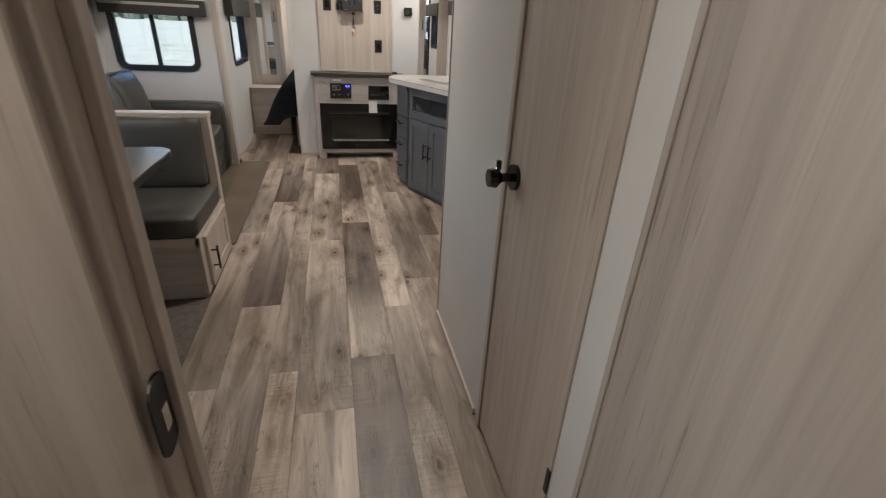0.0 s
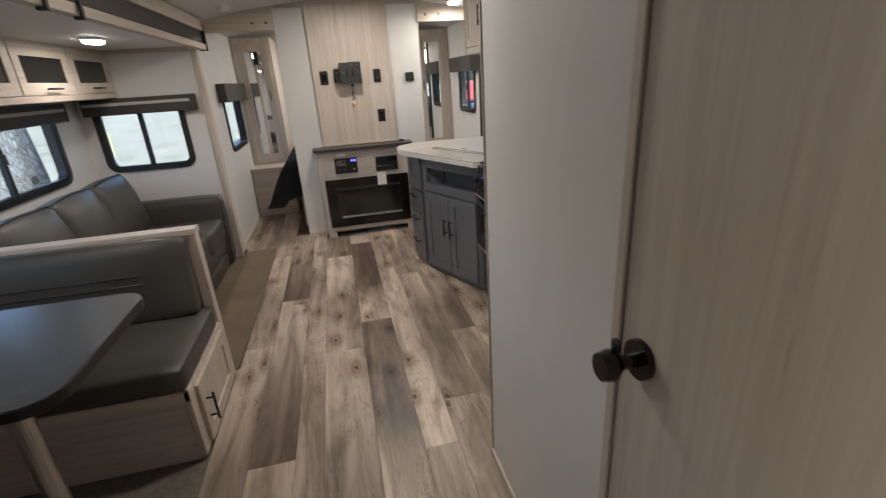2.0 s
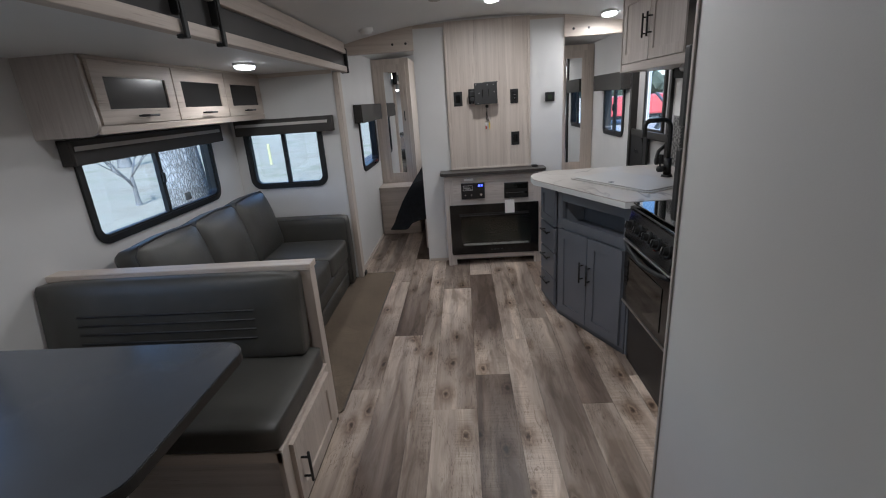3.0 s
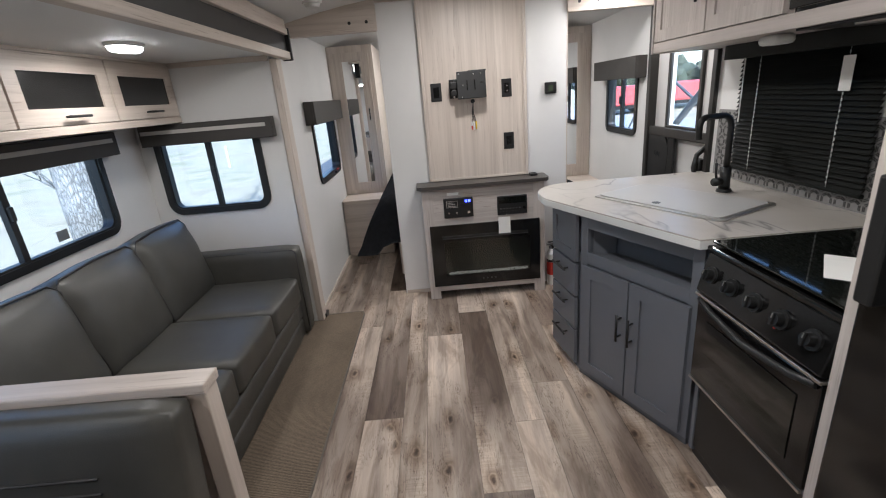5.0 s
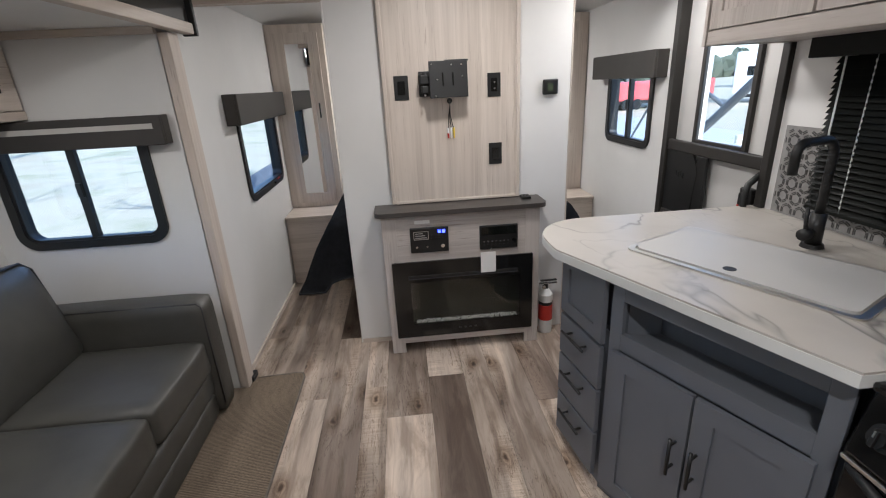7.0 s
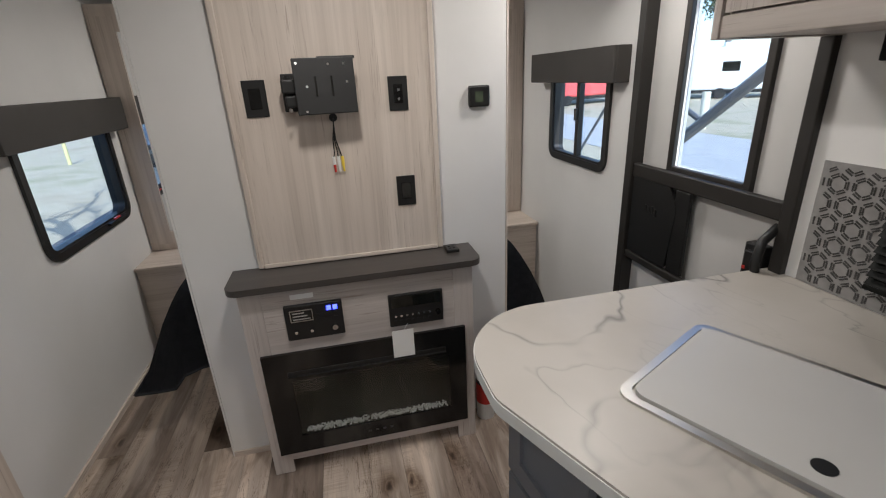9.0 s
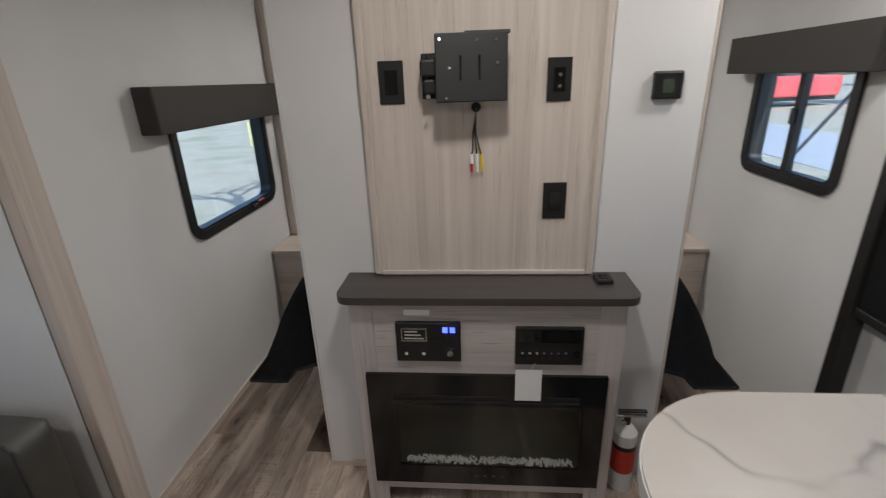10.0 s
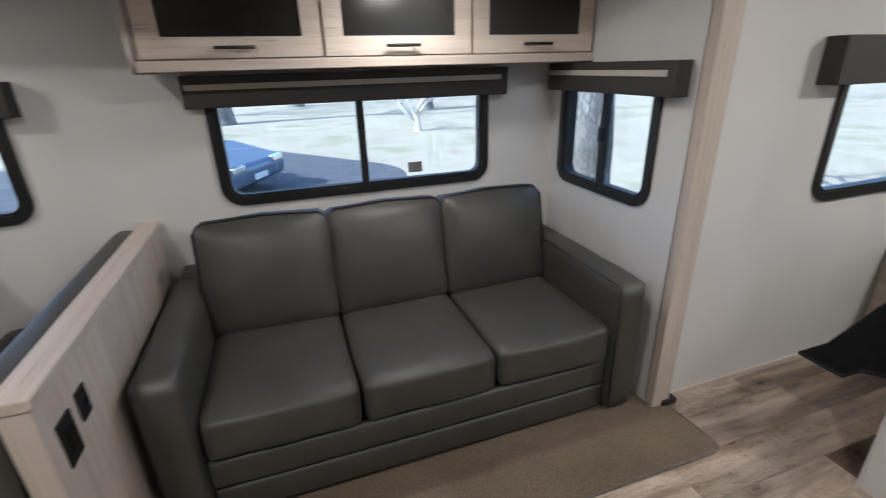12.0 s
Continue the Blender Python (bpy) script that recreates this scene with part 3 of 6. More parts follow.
for x0, x1 in ((0.114, 0.365), (1.072, 1.348)):
    solo("cove_bulkhead", B(x0, x1, 4.985, 4.999, arch((x0 + x1) / 2) - 0.035, arch((x0 + x1) / 2) - 0.008), M_WOODX, "thin oak cove under the ceiling", "trim", "structure")

window("window_1", "x", SB, 1, *W1, "black-framed sliding window above the sofa")
window("window_2", "y", SF, -1, *W2, "black-framed sliding window in the slide-out end wall")
window("window_3", "x", SB, 1, *W3, "black-framed sliding window above the dinette table")
window("window_4", "x", XL, 1, *LW, "black-framed emergency window beside the bed", slider=False)
window("window_5", "x", XR, -1, *RW, "black-framed sliding window beside the entry door", rad=0.07)
window("window_6", "x", XR, -1, *KW, "black-framed kitchen window behind the blind", rad=0.06)


# ---- rear doorway ----
jamb = thing("door_frame", (0.26, 0.395, 0.0), "pale oak frame of the rear doorway", "door frame", kind="structure")
part("jamb", B(0.258, 0.275, 0.355, 0.435, 0.0, 1.93, 0.003), M_WOODZ, jamb)
part("stop", B(0.275, 0.287, 0.385, 0.41, 0.0, 1.92, 0.002), M_WOODZ, jamb)
part("casing", B(0.02, 0.262, 0.345, 0.369, 0.0, 1.99, 0.004), M_WOODZ, jamb)
part("casing", B(0.195, 0.262, 0.421, 0.436, 0.0, 1.99, 0.004), M_WOODZ, jamb)
part("jamb", B(0.8885, 0.903, 0.355, 0.432, 0.0, 1.93, 0.002), M_WOODZ, jamb)
part("head", B(0.276, 0.885, 0.355, 0.435, 1.91, 1.93, 0.003), M_WOODX, jamb)
bm = bmesh.new()
prism(bm, rounded([(-0.028, -0.062, 0.022), (0.016, -0.045, 0.012), (0.016, 0.045, 0.012), (-0.028, 0.062, 0.022)], 5), 0, 0.003,
      Matrix.Translation((0.276, 0.366, 0.925)) @ Matrix(((0, 0, 1), (1, 0, 0), (0, 1, 0))).to_4x4())
strike = part("strike_plate", bm, M_BLACKM, jamb, "black strike plate with a bright latch hole")
part("latch_hole", B(0.2785, 0.2802, 0.356, 0.371, 0.905, 0.937, 0.0005), M_CHROME, strike)

door = thing("door_1", (0.87, 0.05, 0.01), "pale greyed oak rear door standing open", "door", kind="structure")
part("leaf", B(0.862, 0.886, -0.16, 0.434, 0.012, 1.90, 0.003), M_GREYZ, door)
for y in (0.416,):
    part("edge_bead", B(0.858, 0.862, y, y + 0.010, 0.012, 1.90, 0.002), M_GREYZ, door)

bath = thing("door_2", (0.94, 0.84, 0.0), "closed pale oak bathroom door with a black knob", "door", kind="structure")
part("leaf", B(0.928, 0.955, 0.60, 1.09, 0.012, 1.91, 0.002), M_DOORW, bath)
part("casing", B(0.916, 0.930, 0.437, 0.586, 0.0, 1.95, 0.003), M_WHITECAS, bath, "white casing")
part("bead", B(0.913, 0.924, 0.587, 0.597, 0.0, 1.95, 0.002), M_DOORW, bath)
part("bead", B(0.922, 0.930, 1.092, 1.116, 0.0, 1.95, 0.003), M_DOORW, bath)
bm = cyl(bmesh.new(), (0.929, 1.035, 0.965), (0.917, 1.035, 0.965), 0.034, seg=24)
kn = part("rose", bm, M_BLACKG, bath, "black round rose", smooth=False)
bm = cyl(bmesh.new(), (0.917, 1.035, 0.965), (0.885, 1.035, 0.965), 0.012)
cyl(bm, (0.885, 1.035, 0.965), (0.872, 1.035, 0.965), 0.016, 0.027, seg=24)
cyl(bm, (0.872, 1.035, 0.965), (0.852, 1.035, 0.965), 0.027, 0.023, seg=24)
part("knob", bm, M_BLACKG, kn, "glossy black door knob")
part("thumb_turn", B(0.872, 0.884, 1.027, 1.043, 0.985, 1.012, 0.004), M_BLACKG, kn)
for z in (0.33, 1.55):
    part("hinge", B(0.909, 0.914, 0.583, 0.598, z, z + 0.075, 0.002), M_BLACKM, bath, "black hinge")


# ---- entry door ----
ent = thing("door_3", (1.98, 4.67, 0.0), "closed entry door with a black frame, window and screen door", "door", kind="structure")
for y0, y1 in ((4.272, 4.312), (5.028, 5.075)):
    part("frame_post", B(1.935, 2.02, y0, y1, 0.0, 1.95, 0.004), M_TRIMB, ent)
part("frame_head", B(1.935, 2.02, 4.312, 5.028, 1.905, 1.96, 0.004), M_TRIMB, ent)
DW = (4.49, 4.83, 1.13, 1.80)
wm = bmesh.new()
for a in ((4.31, DW[0], 0.0, 1.91), (DW[1], 5.03, 0.0, 1.91), (DW[0], DW[1], 0.0, DW[2]), (DW[0], DW[1], DW[3], 1.91)):
    box(wm, 1.99, 2.015, *a)
leaf = part("leaf", wm, M_DOORG, ent)
fr = bmesh.new()
for a in ((DW[0] - 0.028, DW[0], DW[2] - 0.03, DW[3]), (DW[1], DW[1] + 0.028, DW[2] - 0.03, DW[3]), (DW[0], DW[1], DW[2] - 0.03, DW[2]), (DW[0], DW[1], DW[3], DW[3] + 0.03)):
    box(fr, 1.972, 1.992, *a, bev=0.003)
part("window_trim", fr, M_TRIMB, ent)
g = part("pane", B(1.998, 2.003, DW[0], DW[1], DW[2], DW[3]), M_GLASS, ent)
g.visible_shadow = False
part("screen_bar", B(1.945, 1.968, 4.312, 5.028, 1.055, 1.115, 0.006), M_TRIMB, ent, "black screen-door crossbar")
part("screen_bar", B(1.945, 1.968, 4.312, 5.028, 0.68, 0.715, 0.006), M_TRIMB, ent)
bm = prism(bmesh.new(), rounded([(4.77, 0.72, 0.02), (5.02, 0.72, 0.01), (5.02, 1.07, 0.02), (4.80, 1.07, 0.05), (4.74, 0.98, 0.08)], 5), 0, 0.012,
           Matrix(((0, 0, 1, 1.948), (1, 0, 0, 0), (0, 1, 0, 0), (0, 0, 0, 1))))
sl = part("slider_panel", bm, M_BLACK, ent, "black plastic sliding access panel")
bm = bmesh.new()
for k in range(4):
    box(bm, 1.943, 1.948, 4.85 + 0.02 * k, 4.862 + 0.02 * k, 0.92 + 0.008 * (k % 2), 0.95 + 0.006 * (k % 2), 0.001, seg=1)
part("pull_marks", bm, M_BLACKM, sl)
part("slider_post", B(1.95, 1.966, 4.68, 4.76, 0.72, 1.055, 0.004), M_BLACK, ent)
bm = B(1.93, 1.968, 4.33, 4.40, 0.86, 0.97, 0.006)
box(bm, 1.915, 1.932, 4.345, 4.385, 0.885, 0.95, 0.005)
lt = part("latch_box", bm, M_BLACK, ent, "black screen-door latch")
part("red_lever", B(1.912, 1.9155, 4.37, 4.38, 0.888, 0.898), M_REDP, lt)
part("grab_bar", tube(bmesh.new(), [(1.95, 4.318, 1.04), (1.90, 4.316, 1.0), (1.885, 4.314, 0.93), (1.90, 4.314, 0.87), (1.95, 4.316, 0.84)], 0.014), M_BLACK, ent)


# ---- bulkhead: panel, mantel cabinet, fireplace ----
tv = thing("oak_backboard", (0.72, 4.99, 0.85), "pale oak board that covers the bulkhead", "wall board", kind="structure")
part("board", B(0.372, 1.066, 4.978, 4.999, 0.858, 2.06), M_WOODZ, tv)
for x in (0.366, 1.052):
    part("edge_batten", B(x, x + 0.020, 4.970, 4.9785, 0.858, 2.06, 0.003), M_WOODZ, tv)
part("foot_batten", B(0.387, 1.051, 4.970, 4.9785, 0.856, 0.872, 0.003), M_WOODX, tv)

cab = thing("media_cabinet", (0.725, 4.92, 0.0), "greyed oak fireplace cabinet with a dark mantel", "cabinet")
part("side", B(0.300, 0.318, 4.852, 4.998, 0.0, 0.822), M_GREYZ, cab)
part("side", B(1.134, 1.152, 4.852, 4.998, 0.0, 0.822), M_GREYZ, cab)
part("stile", B(0.299, 0.375, 4.840, 4.852, 0.0, 0.822, 0.002), M_GREYZ, cab)
part("stile", B(1.075, 1.153, 4.840, 4.852, 0.0, 0.822, 0.002), M_GREYZ, cab)
part("upper_face", B(0.375, 1.075, 4.842, 4.853, 0.555, 0.822, 0.001), M_GREYX, cab)
part("lower_rail", B(0.375, 1.075, 4.840, 4.853, 0.062, 0.112, 0.002), M_GREYX, cab)
part("back", B(0.319, 1.133, 4.985, 4.997, 0.06, 0.82), M_GREYX, cab)
bm = prism(bmesh.new(), rounded([(0.268, 4.998, 0), (0.268, 4.803, 0.045), (1.184, 4.803, 0.045), (1.184, 4.998, 0)], 6), 0.829, 0.853)
part("mantel", bm, M_MANTEL, cab, "dark grey laminate mantel with rounded corners")

fp = thing("electric_fireplace", (0.725, 4.84, 0.10), "black glass electric fireplace with a crystal bed", "fireplace")
def ringbox(x0, x1, z0, z1, a, b, c, d, y0, y1, bev=0.002):
    return ring(bmesh.new(), [(x0, z0), (x1, z0), (x1, z1), (x0, z1)], [(a, c), (b, c), (b, d), (a, d)], y0, y1, lambda u, v, w: (u, w, v))
part("frame", ringbox(0.336, 1.114, 0.105, 0.565, 0.430, 1.045, 0.185, 0.445, 4.826, 4.839), M_BLACKG, fp)
part("firebox", B(0.42, 1.055, 4.87, 4.88, 0.175, 0.455), M_FRINT, fp, "dark firebox lining")
part("firebox_floor", B(0.42, 1.055, 4.84, 4.87, 0.172, 0.182), M_FRINT, fp)
gp = part("glass", B(0.425, 1.05, 4.8285, 4.8305, 0.18, 0.45), glass_mat("fire_glass", (0.72, 0.73, 0.70)), fp)
gp.visible_shadow = False
vent = part("vent_slot", B(0.42, 1.03, 4.823, 4.8262, 0.468, 0.487, 0.003), M_BLACK, fp)
part("vent_lip", B(0.42, 1.03, 4.818, 4.8262, 0.464, 0.468, 0.001), M_BLACKM, fp)
rng = random.Random(4)
bm = bmesh.new()
for i in range(650):
    x, z, r = rng.uniform(0.45, 1.03), rng.uniform(0.184, 0.199), rng.uniform(0.0025, 0.0052)
    bmesh.ops.create_icosphere(bm, subdivisions=1, radius=r, matrix=Matrix.Translation((x, rng.uniform(4.838, 4.862), z)) @ Euler([rng.uniform(0, 3) for _ in range(3)]).to_matrix().to_4x4())
cr = part("crystals", bm, M_CRYST, fp, "bed of clear glass crystals")
cr["kind"] = "stuff"
for k in range(4):
    part("touch_key", B(0.690 + 0.03 * k, 0.702 + 0.03 * k, 4.8245, 4.8258, 0.141, 0.149), M_VAL, fp)

def knob(parent, x, z, y, r, mat_, d=0.014):
    return part("knob", cyl(bmesh.new(), (x, y, z), (x, y - d, z), r, r * 0.85, 14), mat_, parent)

st = thing("control_panel", (0.548, 4.84, 0.615), "black control panel with blue digits", "control panel")
part("face", B(0.446, 0.651, 4.826, 4.8415, 0.617, 0.757, 0.004), M_BLACK, st)
part("display_frame", ringbox(0.465, 0.545, 0.692, 0.738, 0.468, 0.542, 0.695, 0.735, 4.8235, 4.8262), M_STEEL, st)
bm = bmesh.new()
for k in range(3):
    box(bm, 0.474, 0.536 - 0.01 * k, 4.8240, 4.8258, 0.700 + 0.012 * k, 0.704 + 0.012 * k)
part("lettering", bm, M_VALT, st)
for x in (0.595, 0.618):
    part("digit", B(x, x + 0.016, 4.8235, 4.8258, 0.724, 0.742), M_BLUE, st, "blue lit digit")
for k in range(8):
    part("switch", B(0.558 + 0.02 * (k % 4), 0.568 + 0.02 * (k % 4), 4.822, 4.8262, 0.690 + 0.018 * (k // 4), 0.698 + 0.018 * (k // 4)), M_BLACKM, st)
for x in (0.48, 0.535):
    knob(st, x, 0.655, 4.826, 0.007, M_CHROME)
knob(st, 0.618, 0.655, 4.826, 0.012, M_CHROME)

ra = thing("stereo", (0.925, 4.84, 0.61), "black car-style stereo in the cabinet face", "stereo")
part("face", B(0.820, 1.029, 4.828, 4.8415, 0.608, 0.742, 0.004), M_BLACK, ra)
part("display", B(0.830, 1.019, 4.826, 4.8282, 0.690, 0.734), M_GLASSB, ra)
for k in range(7):
    knob(ra, 0.843 + 0.022 * k, 0.655, 4.828, 0.005, M_CHROME, 0.006)
    part("button", B(0.838 + 0.022 * k, 0.848 + 0.022 * k, 4.8245, 4.8282, 0.628, 0.636), M_BLACKM, ra)
knob(ra, 1.008, 0.652, 4.828, 0.010, M_BLACKG)
bm = B(0.822, 0.905, 4.818, 4.8195, 0.478, 0.596)
tag_ = solo("paper_tag", bm, M_PAPER, "white paper tag hanging before the fireplace", "tag")
part("string", tube(bmesh.new(), [(0.885, 4.823, 0.618), (0.875, 4.820, 0.606), (0.868, 4.8188, 0.592)], 0.0012, 6), M_WHITE, tag_)
solo("sticker", B(0.474, 0.555, 4.8395, 4.8405, 0.776, 0.795), M_PAPER, "small white label strip on the cabinet face", "label")
rm = thing("remote", (1.098, 4.93, 0.853), "small black remote control on the mantel", "remote")
part("body", B(1.072, 1.122, 4.90, 4.965, 0.8535, 0.868, 0.004), M_BLACK, rm)
for k in range(4):
    part("button", B(1.082 + 0.016 * (k % 2), 1.092 + 0.016 * (k % 2), 4.915 + 0.02 * (k // 2), 4.925 + 0.02 * (k // 2), 0.868, 0.870), M_BLACKM, rm)

mt = thing("tv_mount", (0.69, 4.93, 1.40), "black steel swivel television mount without a television", "tv mount")
TM = Matrix.Translation((0.695, 4.878, 1.487)) @ Euler((radians(-4), 0, radians(4))).to_matrix().to_4x4()
pl = part("plate", B(-0.098, 0.092, -0.006, 0.004, -0.085, 0.085, 0.003, m=TM), M_BLACKM, mt)
part("upper_lip", B(-0.02, 0.098, -0.004, 0.010, 0.080, 0.089, 0.002, m=TM), M_BLACKM, mt)
for x in (-0.035, 0.015):
    part("slot", B(x, x + 0.006, -0.0085, -0.0055, -0.03, 0.03, m=TM), M_BLACKG, pl)
for x, z in ((-0.085, 0.07), (0.012, 0.065), (0.06, 0.065), (-0.06, 0.0), (0.065, 0.01), (-0.07, -0.075)):
    bm = cyl(bmesh.new(), (x, -0.006, z), (x, -0.0095, z), 0.004, seg=10)
    bmesh.ops.transform(bm, matrix=TM, verts=bm.verts)
    part("screw", bm, M_CHROME, pl)
part("arm", B(0.60, 0.70, 4.885, 4.94, 1.455, 1.515, 0.006), M_BLACKM, mt)
bm = B(0.553, 0.612, 4.90, 4.965, 1.468, 1.512, 0.006)
box(bm, 0.560, 0.612, 4.905, 4.96, 1.425, 1.462, 0.006)
cyl(bm, (0.575, 4.93, 1.415), (0.575, 4.93, 1.525), 0.010, seg=14)
part("hinge", bm, M_BLACKM, mt)
part("wall_plate", B(0.55, 0.66, 4.962, 4.978, 1.41, 1.53, 0.003), M_BLACKM, mt)
part("bolt", cyl(bmesh.new(), (0.575, 4.895, 1.418), (0.575, 4.885, 1.418), 0.007, seg=6), M_CHROME, mt)

cb = thing("av_cable", (0.705, 4.97, 1.20), "dark cable with red white and yellow plugs", "cable")
part("grommet", cyl(bmesh.new(), (0.703, 4.979, 1.383), (0.703, 4.971, 1.383), 0.014, seg=20), M_BLACK, cb)
for k, (dx, mm) in enumerate(((-0.016, M_REDP), (0.0, M_WHITE), (0.014, M_YEL))):
    pts = [(0.703, 4.973, 1.383), (0.702, 4.955, 1.362), (0.698 + dx * 0.3, 4.957, 1.31), (0.704 + dx * 0.7, 4.963, 1.262), (0.704 + dx, 4.966, 1.245)]
    part("wire", tube(bmesh.new(), pts, 0.0022, 6), M_BLACK, cb)
    bm = cyl(bmesh.new(), (0.704 + dx, 4.966, 1.250), (0.705 + dx, 4.966, 1.222), 0.0055, seg=10)
    pg = part("plug", bm, M_WHITE if k != 2 else M_YEL, cb)
    part("plug_tip", cyl(bmesh.new(), (0.705 + dx, 4.966, 1.222), (0.706 + dx, 4.966, 1.196), 0.005, 0.0035, 10), mm, pg)

def plate(x0, x1, z0, z1, label, y=4.978, screws=0):
    ob = thing("wall_plate", ((x0 + x1) / 2, y, z0), label, "wall plate")
    part("face", B(x0, x1, y - 0.006, y, z0, z1, 0.002), M_BLACK, ob)
    part("insert", B(x0 + 0.018, x1 - 0.018, y - 0.009, y - 0.005, z0 + 0.026, z1 - 0.026, 0.001), M_BLACKG, ob)
    for k in range(screws):
        part("socket", cyl(bmesh.new(), ((x0 + x1) / 2, y - 0.009, z0 + 0.04 + 0.03 * k), ((x0 + x1) / 2, y - 0.018, z0 + 0.04 + 0.03 * k), 0.005, seg=8), M_CHROME, ob, "bright aerial socket")
    return ob
plate(0.424, 0.497, 1.398, 1.515, "black blank wall plate on the television panel")
plate(0.902, 0.970, 1.393, 1.508, "black wall plate with two aerial sockets", screws=2)
plate(0.905, 0.975, 1.045, 1.158, "black outlet plate on the television panel")
th = thing("thermostat", (1.237, 4.999, 1.387), "small black thermostat with a green display", "thermostat")
part("body", B(1.197, 1.277, 4.978, 4.999, 1.388, 1.463, 0.006), M_BLACK, th)
part("display", B(1.220, 1.250, 4.9765, 4.9785, 1.405, 1.442), plain("lcd_green_grey", (0.06, 0.075, 0.05), 0.2), th)

ex = thing("fire_extinguisher", (1.235, 4.95, 0.0), "white fire extinguisher with a red label on the floor", "fire extinguisher")
bm = cyl(bmesh.new(), (1.235, 4.95, 0.0), (1.235, 4.95, 0.25), 0.041, seg=24)
cyl(bm, (1.235, 4.95, 0.25), (1.235, 4.95, 0.285), 0.041, 0.016, 24)
part("cylinder", bm, M_WHITE, ex)
part("label_band", cyl(bmesh.new(), (1.235, 4.95, 0.085), (1.235, 4.95, 0.185), 0.0418, seg=24), M_REDP, ex, "red printed label")
part("label_stripe", cyl(bmesh.new(), (1.235, 4.95, 0.186), (1.235, 4.95, 0.205), 0.0418, seg=24), M_BLACK, ex)
part("neck", cyl(bmesh.new(), (1.235, 4.95, 0.285), (1.235, 4.95, 0.315), 0.013, seg=14), M_BLACKM, ex)
part("lever", B(1.19, 1.30, 4.94, 4.96, 0.315, 0.326, 0.003), M_CHROME, ex)
part("lever", B(1.20, 1.30, 4.942, 4.958, 0.332, 0.341, 0.003), M_BLACKM, ex)
part("gauge", cyl(bmesh.new(), (1.215, 4.935, 0.303), (1.215, 4.925, 0.303), 0.012, seg=14), M_CHROME, ex)


# ---- window valances ----
def valance(axis, at, inward, u0, u1, z0, z1, depth, label, band=True):
    def bx(a, b, c, d, e, f, bev=0.004):
        p0, p1 = sorted((at + inward * e, at + inward * f))
        return B(p0, p1, a, b, c, d, bev) if axis == "x" else B(a, b, p0, p1, c, d, bev)
    mid = (u0 + u1) / 2
    ob = thing("window_valance", (at, mid, z0) if axis == "x" else (mid, at, z0), label, "valance", "window valances")
    t = 0.016
    part("front", bx(u0, u1, z0, z1, depth - t, depth), M_VAL, ob)
    part("end", bx(u0, u0 + t, z0, z1, 0.001, depth - t), M_VAL, ob)
    part("end", bx(u1 - t, u1, z0, z1, 0.001, depth - t), M_VAL, ob)
    part("top", bx(u0 + t, u1 - t, z1 - t, z1 - 0.001, 0.001, depth - t), M_VAL, ob)
    part("shade_roll", bx(u0 + t + 0.01, u1 - t - 0.01, z0 + 0.03, z1 - 0.03, 0.02, depth - t - 0.012), M_VAL, ob)
    if band:
        h = z1 - z0
        part("band", bx(u0 + 0.012, u1 - 0.035, z0 + h * 0.56, z0 + h * 0.74, depth - 0.002, depth + 0.002, 0.001), M_VALT, ob, "pale fabric band")
    return ob
valance("x", SB, 1, 2.96, 4.34, 1.275, 1.395, 0.075, "dark grey window valance with a pale band above the sofa")
valance("y", SF, -1, -1.33, -0.54, 1.285, 1.405, 0.075, "dark grey window valance with a pale band")
valance("x", SB, 1, 1.08, 2.42, 1.275, 1.395, 0.075, "dark grey window valance with a pale band above the dinette")
valance("x", XL, 1, 5.19, 6.26, 1.305, 1.47, 0.08, "grey-brown window valance beside the bed", band=False)
valance("x", XR, -1, 5.13, 5.98, 1.44, 1.59, 0.085, "grey-brown window valance beside the entry door", band=False)


# ---- sofa ----
sofa = thing("sofa", (-0.93, 3.64, 0.0), "dark grey leather three-seat sofa with black piping", "sofa")
SY0, SY1, AW = 2.79, 4.555, 0.135
part("base", soft_box(bmesh.new(), -1.33, -0.545, SY0 + 0.02, SY1 - 0.02, 0.02, 0.225, 0.02), M_LEATH, sofa)
part("front_rail", soft_box(bmesh.new(), -0.60, -0.518, SY0 + AW, SY1 - AW, 0.155, 0.272, 0.018, (0.006, 0, 0)), M_LEATH, sofa)
part("front_rail", soft_box(bmesh.new(), -0.60, -0.524, SY0 + AW, SY1 - AW, 0.03, 0.15, 0.018, (0.005, 0, 0)), M_LEATH, sofa)
for y0 in (SY0, SY1 - AW):
    arm = part("arm", soft_box(bmesh.new(), -1.32, -0.495, y0, y0 + AW, 0.03, 0.615, 0.028, (0.008, 0.004, 0.008), ripple=0.003), M_LEATH, sofa)
    part("piping", tube(bmesh.new(), [(-1.25, y0 + 0.012, 0.607), (-0.52, y0 + 0.012, 0.607), (-0.503, y0 + 0.012, 0.59), (-0.499, y0 + 0.012, 0.08)], 0.0045, 6), M_PIPE, arm)
cw = (SY1 - SY0 - 2 * AW) / 3
